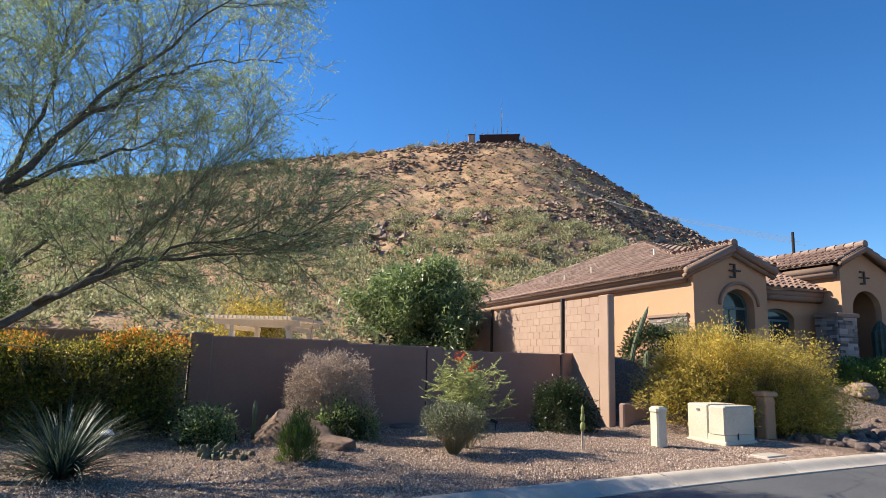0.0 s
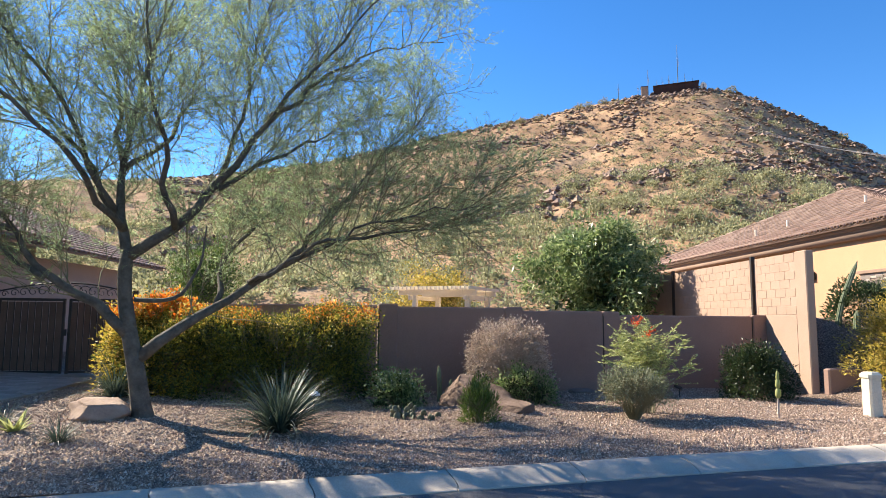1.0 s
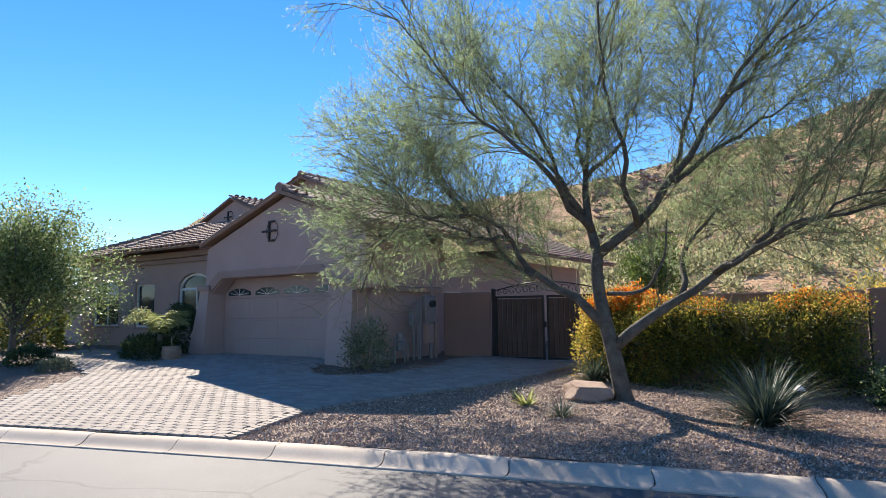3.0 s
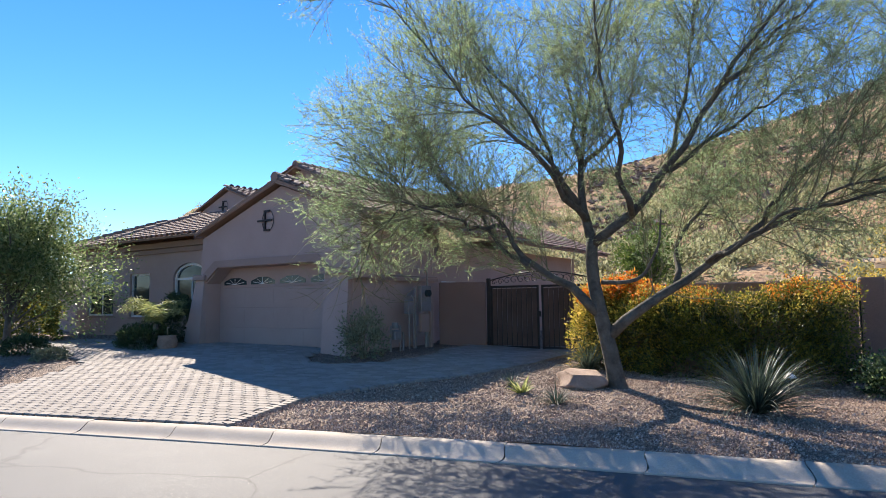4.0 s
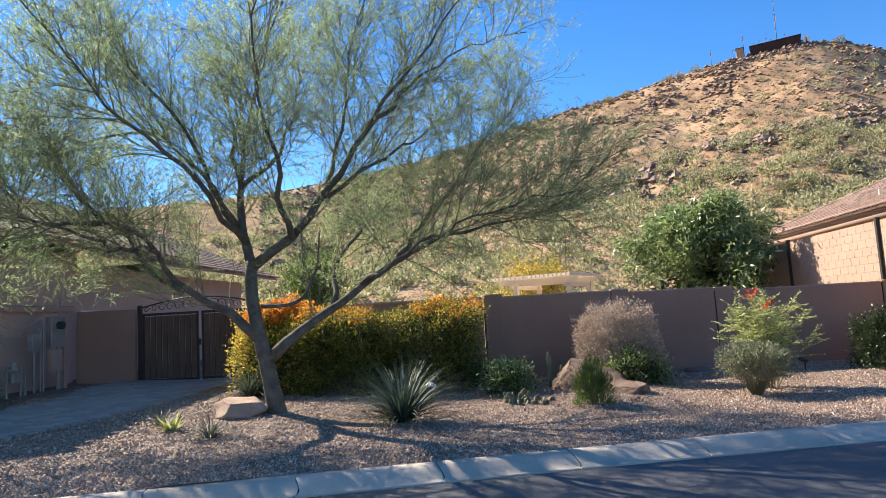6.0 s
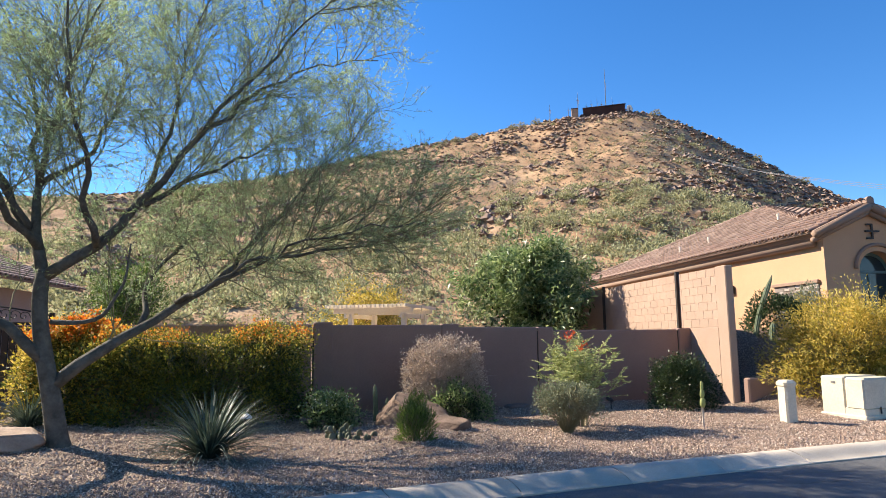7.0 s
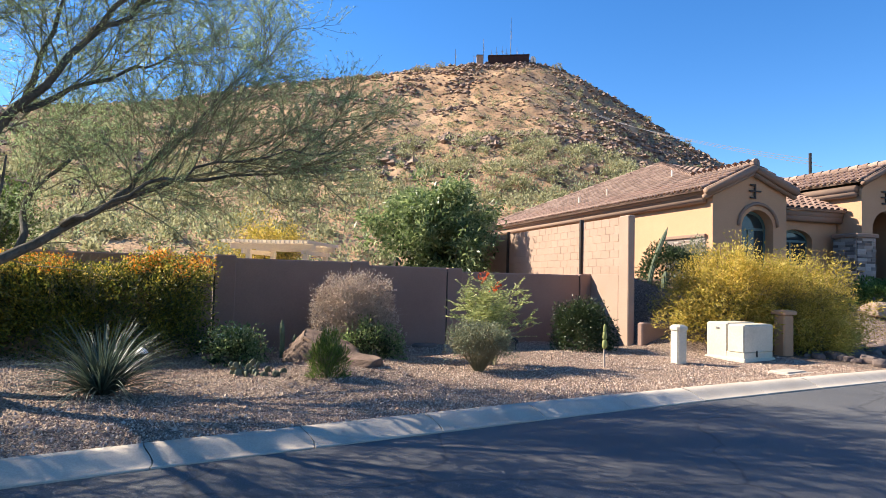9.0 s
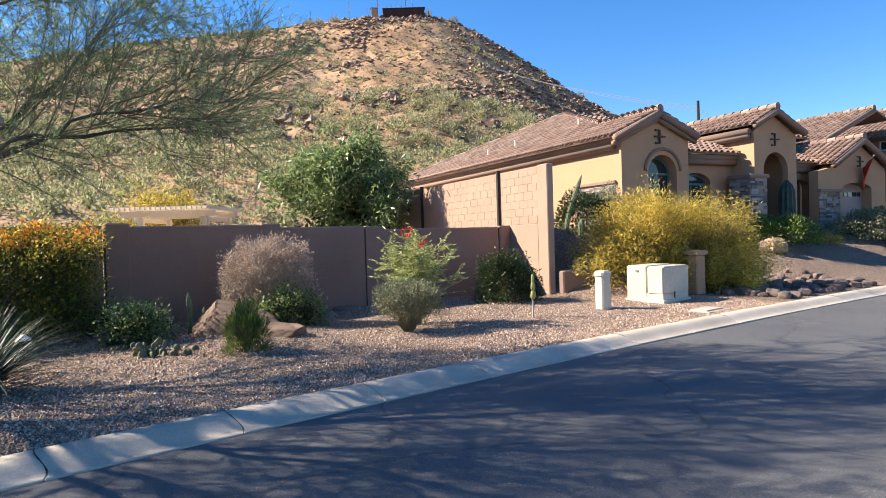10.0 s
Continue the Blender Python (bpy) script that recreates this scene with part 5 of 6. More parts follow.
bush("round_shrub", "dense round dark green shrub before the wall", 2.9, 15.4, 0.68, 0.6, 1.08, L_CORE, 9000, 0.06, TWIG, 30, lump=0.14, clumps=150, spray=0.08, core=L_CORE)
bush("grey_shrub", "open grey-green shrub with bare stems", 0.3, 11.55, 0.66, 0.55, 0.46, L_GREY, 4200, 0.042, TWIG, 150, 0.006, raise_=0.32, lump=0.2, clumps=130, spray=0.06, core=TWIG)
bush("planter_shrub", "small green shrub in the planter by the garage", -12.75, 7.0, 0.62, 0.55, 1.05, L_GREY, 2200, 0.08, TWIG, 25, lump=0.3, shell=0.3)
bush("entry_shrub", "low spreading dark green shrub by the entry", -19.6, 3.9, 1.3, 0.8, 0.62, L_GREEN, 6500, 0.08, TWIG, 25)
bush("entry_shrub", "dark green shrub under the arched window", -20.6, 5.0, 0.9, 0.6, 1.5, L_GREEN, 5500, 0.09, TWIG, 25)
bush("yellow_shrub", "large loose yellow-green shrub behind the utility box", 6.75, 16.2, 1.6, 1.1, 1.88, L_YELLOW, 30000, 0.085, TWIG, 150, 0.010, lump=0.5, ratio=0.24, up=0.2, clumps=210, spray=0.15, core=L_YELLOW, hang=0.1)
bush("yellow_shrub", "large loose yellow-green shrub on the bank", 8.45, 16.3, 1.38, 1.0, 1.98, L_YELLOW, 30000, 0.085, TWIG, 150, 0.010, lump=0.55, ratio=0.24, up=0.0, clumps=200, spray=0.15, core=L_YELLOW, hang=0.3)
bush("yellow_shrub", "yellow-green shrub leaning beside the stucco post", 8.5, 15.5, 0.8, 0.6, 0.95, L_YELLOW, 9000, 0.09, TWIG, 60, 0.010, lump=0.4, ratio=0.2, up=0.0, clumps=80, spray=0.13, core=L_YELLOW, hang=0.3)
bush("bank_shrub", "rounded green shrub on the gravel bank", 13.2, 20.0, 1.15, 0.9, 0.95, L_BRIGHT, 6000, 0.10, TWIG, 30)
bush("bank_shrub", "olive green shrub before the garage", 18.6, 22.6, 1.5, 1.1, 1.05, L_GREY, 6000, 0.11, TWIG, 30)
bush("bank_shrub", "bright green shrub before the garage", 20.4, 23.6, 1.6, 1.1, 1.2, L_BRIGHT, 6000, 0.11, TWIG, 30)
bush("bank_shrub", "tiny yellow shrub on the gravel bank", 15.6, 20.9, 0.45, 0.4, 0.36, L_YELLOW, 1500, 0.06, TWIG, 15)
bush("wall_shrub", "grey-green shrub behind the block wall's end", 6.1, 18.7, 0.9, 0.7, 1.1, L_GREEN, 4500, 0.09, TWIG, 30)
bush("wall_shrub", "pale grey-green shrub by the stone base", 7.1, 19.6, 0.75, 0.6, 1.3, L_GREY, 4500, 0.06, TWIG, 30)
bush("entry_shrub", "small dark shrub in the planting island", -20.2, 1.1, 0.7, 0.6, 0.5, L_GREEN, 3000, 0.07, TWIG, 25)
bush("entry_shrub", "low grey-green shrub in the planting island", -18.6, 1.5, 0.5, 0.45, 0.3, L_GREY, 1800, 0.06, TWIG, 20)
bush("side_hedge", "clipped yellow-green hedge beyond the driveway", -27.5, 1.6, 3.2, 1.1, 1.9, L_HEDGE, 12000, 0.12, TWIG, 40, category="hedge")


def bird_plant(x, y):
    """Shrub with feathered leaves in tiers and a few red flower heads."""
    b = thing("feathered_shrub", "pale green feathery-leaved shrub with red flower heads", "shrub", place(x, y))
    ln = stems(30, 0.95, 0.7, 1.85, 0.2)
    quads("woody_core", twig_tubes(ln, np.full(30, 0.009)), TWIG, b)
    fr = shoots(ln, 9, 0.42, 0.9, -0.1, 6, 0.3, 0.05)
    quads("stalkwork", twig_tubes(fr, np.full(len(fr), 0.003)), L_BIRD, b)
    t = np.linspace(0.12, 1, 13)
    P = np.concatenate([fr[:, 0] * (1 - k) + fr[:, -1] * k for k in t])
    way = np.tile(unit(fr[:, -1] - fr[:, 0]), (13, 1))
    side = unit(np.cross(way, np.array([0, 0, 1.0])))
    both = np.concatenate([leaf_quads(P, 0.085, 0.02, 0, side * k + way * 0.35, 0.25) for k in (1, -1)])
    quads("foliage", both, L_BIRD, b)
    tips = ln[:5, -1] + np.array([0, 0, 0.12])
    F = np.repeat(tips, 20, 0) + rng.normal(size=(100, 3)) * 0.04
    quads("blossom", leaf_quads(F, 0.05, 0.03, 0.2), REDFLOWER, b, "red-orange flower heads")
    st = np.stack([ln[:5, -1] * (1 - t) + tips * t for t in np.linspace(0, 1, 4)], 1)
    quads("flower_stalk", twig_tubes(st, np.full(5, 0.005)), TWIG, b)


REDFLOWER = leafy("red_flower", [(0, (0.62, 0.06, 0.02)), (1, (0.75, 0.16, 0.04))], 0.3)
bird_plant(0.55, 12.35)


def strap_plant(name, label, x, y, n, length, width, stand=0.9, mat=None, curl=1.0, blades=0):
    """A fountain of narrow strap leaves, the first of them as parts of their own."""
    b = thing(name, label, "plant", place(x, y))
    a = rng.uniform(0, math.tau, n)
    out = rng.uniform(0.1, 1.0, n)
    L = length * rng.uniform(0.6, 1.1, n)
    m = 8
    t = np.linspace(0, 1, m)
    el = (1.45 - 0.95 * out)[:, None] - curl * (t[None] ** 1.6) * (0.25 + 0.9 * out)[:, None]
    seg = (L / (m - 1))[:, None]
    rad = np.cumsum(np.cos(el) * seg, 1) - (np.cos(el) * seg)[:, :1] + 0.03
    hz = np.cumsum(np.sin(el) * seg, 1) - (np.sin(el) * seg)[:, :1]
    c = np.stack([np.cos(a)[:, None] * rad, np.sin(a)[:, None] * rad, np.maximum(hz * stand, 0.0)], 2)
    side = np.stack([-np.sin(a), np.cos(a), np.zeros(n)], 1)[:, None]
    w = (width * (1 - t ** 2 * 0.92) * 0.5)[None, :, None]
    p, q = c + side * w, c - side * w
    dip = np.array([0, 0, -0.4])
    mid = c + dip * w
    v = np.concatenate([np.stack([p[:, :-1], mid[:, :-1], mid[:, 1:], p[:, 1:]], 2), np.stack([mid[:, :-1], q[:, :-1], q[:, 1:], mid[:, 1:]], 2)])
    for i in range(blades):
        quads("strap_leaf", np.concatenate([v[i], v[n + i]]), mat or L_STRAP, b, kind="")
    rest = np.concatenate([v[blades:n], v[n + blades:]])
    if len(rest):
        quads("strap_foliage", rest.reshape(-1, 4, 3), mat or L_STRAP, b)
    return b


strap_plant("strap_leaf_plant", "large clump of arching blue-green strap leaves", -4.55, 8.45, 420, 1.22, 0.024, blades=160)
strap_plant("strap_leaf_plant", "clump of arching strap leaves behind the boulder", -8.7, 9.9, 240, 1.0, 0.017, blades=80)
strap_plant("grassy_tuft", "small grey-green grassy tuft in gravel", -6.65, 6.75, 110, 0.42, 0.012, 1.0)
strap_plant("agave", "small pale green agave rosette in gravel", -7.7, 7.05, 26, 0.36, 0.07, 0.9, L_BIRD, 0.4, 26)
strap_plant("grassy_tuft", "small grassy tuft by the agave", -8.2, 7.3, 60, 0.4, 0.012, 1.0)


def palm(x, y):
    b = thing("young_palm", "small feathery palm by the entry", "palm", place(x, y))
    Shape().tube([(0, 0, 0), (0.02, 0.03, 0.4), (0.0, 0.05, 0.7)], [0.11, 0.09, 0.07], 8).make("trunk", BARK, b)
    n, m = 16, 9
    a = rng.uniform(0, math.tau, n)
    t = np.linspace(0, 1, m)
    el = rng.uniform(0.9, 1.5, n)[:, None] - 1.5 * t[None] ** 1.5
    rad, hz = np.cumsum(np.cos(el), 1) * 0.12, np.cumsum(np.sin(el), 1) * 0.12 + 0.7
    c = np.stack([np.cos(a)[:, None] * rad, np.sin(a)[:, None] * rad, hz], 2)
    quads("frond_cluster", twig_tubes(c, np.full(n, 0.012)), L_BIRD, b)
    P = np.repeat(c[:, 1:].reshape(-1, 3), 16, 0) + rng.normal(size=(n * (m - 1) * 16, 3)) * 0.03
    al = np.repeat(np.stack([-np.sin(a), np.cos(a), np.zeros(n)], 1), (m - 1) * 16, 0) * rng.choice([-1, 1], (n * (m - 1) * 16, 1))
    quads("foliage", leaf_quads(P, 0.26, 0.02, -0.1, al, 0.4, 0.3), L_BIRD, b)


palm(-18.9, 3.95)


def boulder(name, label, x, y, sx, sy, sz, turn, mat=None, seed=0, sink=0.1, cat="boulder", z=None, cuts=()):
    """A weathered block: a cut sphere squared off and broken by noise."""
    bm = bmesh.new()
    bmesh.ops.create_icosphere(bm, subdivisions=4 if sx > 0.35 else 2, radius=1)
    for v in bm.verts:
        p = v.co.copy()
        q = Vector([math.copysign(abs(c) ** 0.66, c) for c in p])
        f = 1 + 0.26 * wob(p.x + seed, p.y, p.z, 1.2) + 0.16 * abs(wob(p.x, p.y + seed, p.z, 2.6)) + 0.06 * wob(p.x, p.y + seed, p.z, 6)
        for a, c, e, lim in cuts:
            over = q.x * a + q.y * c + q.z * e - lim - 0.05 * wob(p.x * 2, p.y * 2 + seed, p.z * 2, 2.5)
            if over > 0:
                q -= Vector((a, c, e)) * over
                f = 1 + (f - 1) * 0.35
        v.co = Vector((q.x * sx * f, q.y * sy * f, q.z * sz * f + sz * (1 - sink * 2)))
    me = bpy.data.meshes.new(name)
    bm.to_mesh(me)
    bm.free()
    me.materials.append(mat or ROCK)
    me.polygons.foreach_set("use_smooth", [sx > 0.3] * len(me.polygons))
    ob = new(name, me)
    ob.matrix_world = place(x, y, z, turn)
    return tagged(ob, label, cat)


boulder("boulder", "flat pale sandstone boulder beside the tree", -7.25, 8.05, 0.42, 0.34, 0.17, 30, seed=12, cuts=((0.1, -0.2, 0.97, 0.6), (-0.8, -0.5, 0.3, 0.75), (0.35, -0.88, 0.3, 0.7), (0.9, 0.2, 0.4, 0.8)))
boulder("boulder", "tilted brown boulder half buried in gravel", -2.45, 11.75, 0.68, 0.42, 0.37, -12, seed=7, sink=0.2, mat=BROWNROCK, cuts=((0.52, -0.1, 0.85, 0.34), (-0.86, -0.3, 0.4, 0.72), (0.05, -0.93, 0.36, 0.62), (0.9, -0.3, 0.3, 0.9)))
boulder("boulder", "low brown boulder in gravel", -1.75, 11.2, 0.4, 0.3, 0.12, -30, seed=9, sink=0.3, mat=BROWNROCK, cuts=((0.2, -0.3, 0.93, 0.6), (0.3, -0.9, 0.3, 0.7)))
boulder("boulder", "rounded tan boulder on the bank", 14.6, 21.3, 0.75, 0.5, 0.38, 20, seed=4)
boulder("boulder", "tan boulder on the upper bank", 19.9, 22.4, 0.8, 0.6, 0.4, 60, seed=5)
boulder("boulder", "grey boulder near the bank shrubs", 12.2, 19.0, 0.36, 0.3, 0.22, 10, seed=6)
boulder("landscape_rock", "flat grey rock at the wall's foot", -0.75, 15.0, 0.3, 0.16, 0.06, 25, DARKROCK, 3, cat="rock")
for i in range(150):
    s, d = rng.uniform(14.6, 19.5), 0.7 + 2.4 * rng.random()
    x, y = plan(s, d)
    k = rng.uniform(0.05, 0.13)
    tagged(boulder("landscape_rock", "dark broken rock in the roadside pile", x, y, k * 1.3, k, k * 0.85, rng.uniform(0, 360), DARKROCK, i * 1.7, cat="rock"), group="rock pile")


def prickly_pear(x, y):
    """Pads grow out of the rims of older pads, in short chains."""
    b = thing("prickly_pear", "low grey-green prickly pear with flat oval pads", "cactus", place(x, y))
    n = 14
    rim = [(math.cos(q) * 0.40 * (1.0 if math.sin(q) > 0 else 0.82), math.sin(q) * 0.5 + 0.48) for q in np.linspace(0, math.tau, n, endpoint=False)]
    v = [(u, w, h) for w in (-0.07, 0.07) for u, h in rim] + [(0.7 * u, w, 0.48 + 0.7 * (h - 0.48)) for w in (-0.12, 0.12) for u, h in rim]
    f = []
    for i in range(n):
        j = (i + 1) % n
        f += [(i, j, n + j, n + i), (j, i, 2 * n + i, 2 * n + j), (n + i, n + j, 3 * n + j, 3 * n + i)]
    f += [tuple(reversed(range(2 * n, 3 * n))), tuple(range(3 * n, 4 * n))]
    for i in range(22):
        a, r = rng.uniform(0, math.tau), 0.34 * math.sqrt(rng.random())
        m = pose(math.cos(a) * r * 1.15, math.sin(a) * r * 0.8, -0.015, rng.uniform(-35, 35), rng.uniform(-38, 38), rng.uniform(-60, 60))
        s = rng.uniform(0.11, 0.17)
        for step in range(1 + (i % 2)):
            ob = Shape().add([(p[0] * s, p[1] * s, p[2] * s) for p in v], f).make("pad", PEAR, b, smooth=True)
            ob.matrix_local = m
            m = m @ pose(rng.uniform(-0.2, 0.2) * s, 0, s * 0.9, rng.uniform(-15, 15), rng.uniform(-35, 35), rng.uniform(-40, 40))
            s *= 0.82


prickly_pear(-3.15, 10.35)


def column_cactus(name, label, x, y, pts, r, skin=None):
    b = thing(name, label, "cactus", place(x, y))
    n, ribs = 12, 20
    c = bend(pts, n)
    sh = Shape()
    for i, p in enumerate(c):
        rr = r * min(1, math.sqrt(max(0.02, (n - 1 - i) / 2.0)))
        for k in range(ribs):
            q = rr * (1 if k % 2 else 0.82)
            sh.v.append((p[0] + math.cos(k * math.tau / ribs) * q, p[1] + math.sin(k * math.tau / ribs) * q, p[2]))
    sh.f = [(i * ribs + k, i * ribs + (k + 1) % ribs, (i + 1) * ribs + (k + 1) % ribs, (i + 1) * ribs + k) for i in range(n - 1) for k in range(ribs)] + [tuple(range((n - 1) * ribs, n * ribs))]
    sh.make("stem", skin or CACTUS, b)
    return b


column_cactus("column_cactus", "tall leaning green column cactus behind the wall", 5.3, 18.3, [(0, 0, -0.3), (0.2, 0.05, 0.6), (0.62, 0.15, 1.6)], 0.07)
column_cactus("column_cactus", "stout dark green ribbed cactus before the garage", 15.75, 23.15, [(0, 0, -0.3), (0.0, 0.0, 0.9), (0.0, 0.0, 2.15)], 0.3, DARKSKIN)
column_cactus("column_cactus", "short green column cactus by the wall", 5.7, 18.0, [(0, 0, -0.3), (0.0, 0.05, 0.2), (0.05, 0.1, 0.55)], 0.08)
column_cactus("column_cactus", "thin upright cactus stem in gravel", -3.3, 12.3, [(0, 0, -0.1), (0.0, 0.0, 0.3), (-0.02, 0, 0.72)], 0.045)
column_cactus("column_cactus", "short thin cactus stem in gravel", -3.1, 12.35, [(0, 0, -0.1), (0.0, 0.0, 0.2), (0.02, 0, 0.45)], 0.04)


def stake(x, y):
    b = thing("young_cactus", "young pale green cactus on a thin stem", "cactus", place(x, y))
    Shape().tube([(0, 0, -0.05), (0.0, 0, 0.42)], 0.018, 6).make("stem", DRYTWIG, b)
    for z, r in ((0.36, 0.05), (0.52, 0.042), (0.65, 0.03)):
        Shape().tube([(0, 0, z), (0.005, 0, z + 0.05), (0.01, 0, z + 0.14), (0.0, 0, z + 0.18)], [r * 0.5, r, r * 0.9, r * 0.3], 8).make("joint", L_BIRD, b, smooth=True)


stake(2.72, 12.6)

# ---------- street furniture on the gravel ----------


def utility_boxes():
    z = land(5.9, 13.9)
    b = thing("utility_box", "cream metal utility box on a pad in gravel", "utility box", pose(5.92, 13.8, z - 0.02, 0, 0, 30.5))
    Shape().bevbox(-0.03, 1.03, -0.03, 0.95, 0.0, 0.09, 0.015).make("pad", BOXPAINT, b)
    Shape().bevbox(0.01, 0.99, 0.01, 0.91, 0.09, 0.22, 0.012).make("skirt", BOXPAINT, b)
    hood = Shape().bevbox(0.0, 1.0, 0.0, 0.4, 0.226, 0.80, 0.03).make("hood", BOXPAINT, b)
    Shape().bevbox(0.004, 0.996, 0.408, 0.92, 0.09, 0.815, 0.025).make("body", BOXPAINT, b)
    Shape().box(0.40, 0.43, -0.012, -0.001, 0.12, 0.25).make("hasp", IRON, b)
    Shape().bevbox(-0.010, -0.001, 0.6, 0.68, 0.68, 0.72, 0.003).make("label", METERGREY, b)
    s = thing("utility_pedestal", "slim cream utility pedestal with warning label", "utility box", pose(4.42, 13.42, land(4.4, 13.4) - 0.03, 0, 0, 22))
    Shape().bevbox(-0.12, 0.12, -0.12, 0.12, 0, 0.74, 0.03).make("body", BOXPAINT, s)
    Shape().bevbox(-0.14, 0.14, -0.14, 0.14, 0.70, 0.80, 0.04).make("cap", BOXPAINT, s)
    Shape().box(0.121, 0.124, -0.06, 0.06, 0.35, 0.62).make("warning_label", L_FLOWER, s, "small orange label of bars")
    v = thing("valve_cover", "flat concrete utility cover in gravel by the kerb", "cover", pose(6.15, 12.55, land(6.1, 12.5) + 0.0, 0, 0, 32))
    Shape().bevbox(-0.32, 0.32, -0.18, 0.18, -0.02, 0.035, 0.015).make("lid", CONCRETE, v)
    Shape().bevbox(-0.40, 0.40, -0.26, 0.26, -0.04, 0.012, 0.01).make("rim", CONCRETE, v)
    p = thing("mail_post", "tan stucco post among yellow shrubs", "post", pose(7.5, 15.25, land(7.5, 15.25) - 0.05, 0, 0, 20))
    Shape().bevbox(-0.15, 0.15, -0.15, 0.15, 0, 1.0, 0.03).make("shaft", TAN, p)
    Shape().bevbox(-0.2, 0.2, -0.2, 0.2, 1.0, 1.1, 0.03).make("cap", TAN, p)


utility_boxes()


def path_light(x, y, turn=0.0):
    p = thing("spot_light", "small black garden spotlight on a stake", "garden light", place(x, y, None, turn), "garden lights")
    Shape().tube([(0, 0, -0.05), (0, 0, 0.2)], 0.012, 6).make("stake", IRON, p)
    Shape().tube([(0, -0.05, 0.2), (0, 0.02, 0.23), (0, 0.09, 0.27)], [0.03, 0.045, 0.05], 10).make("lamp_head", IRON, p)


for x, y, a in ((-3.6, 12.2, 20), (1.3, 14.9, 60), (-21.5, 1.5, 0), (-2.2, 12.9, 90)):
    path_light(x, y, a)


def low_lamp(x, y):
    p = thing("path_lamp", "low pale garden path lamp in gravel", "garden light", place(x, y), "garden lights")
    Shape().tube([(0, 0, -0.05), (0, 0, 0.3)], 0.015, 6).make("stake", IRON, p)
    Shape().tube([(0, 0, 0.3), (0, 0, 0.33), (0, 0, 0.38)], [0.10, 0.09, 0.02], 12).make("hood", WHITE, p)


low_lamp(-4.95, 10.3)


def pot(x, y):
    p = thing("planter_pot", "tan clay pot beside the driveway", "pot", place(x, y))
    prof = [(0.17, 0), (0.24, 0.12), (0.26, 0.28), (0.22, 0.38), (0.25, 0.42), (0.21, 0.42), (0.18, 0.3)]
    sh, n = Shape(), 18
    for r, z in prof:
        sh.v += [(math.cos(k * math.tau / n) * r, math.sin(k * math.tau / n) * r, z) for k in range(n)]
    sh.f = [(i * n + k, i * n + (k + 1) % n, (i + 1) * n + (k + 1) % n, (i + 1) * n + k) for i in range(len(prof) - 1) for k in range(n)]
    sh.make("bowl", ROCK, p, smooth=True)
    Shape().tube([(0, 0, 0.3), (0, 0, 0.31)], 0.19, 14).make("soil", DARKROCK, p)
    Shape().tube([(0.0, 0, 0.3), (0.0, 0, 0.62)], 0.02, 6).make("plant_stem", TWIG, p)


pot(-18.3, 4.15)

# ---------- back yard ----------


def pergola():
    p = thing("pergola", "cream-painted wooden pergola behind the garden wall", "pergola", pose(-8.8, 26.2, 0.36, 0, 0, -8))
    for x in (0.5, 2.9):
        for y in (0, 2.4):
            Shape().bevbox(x - 0.1, x + 0.1, y - 0.1, y + 0.1, 0, 2.4, 0.02).make("post", CREAM, p)
    for y in (-0.05, 2.35):
        Shape().bevbox(-0.3, 3.3, y, y + 0.1, 2.4, 2.62, 0.02).make("beam", CREAM, p)
    for x in (0.35, 2.85):
        Shape().bevbox(x, x + 0.1, -0.4, 2.9, 2.2, 2.38, 0.02).make("cross_beam", CREAM, p)
    for i in range(20):
        x = -0.35 + i * 0.186
        Shape().bevbox(x, x + 0.06, -0.7, 3.1, 2.62, 2.74, 0.01).make("slat", CREAM, p)


pergola()


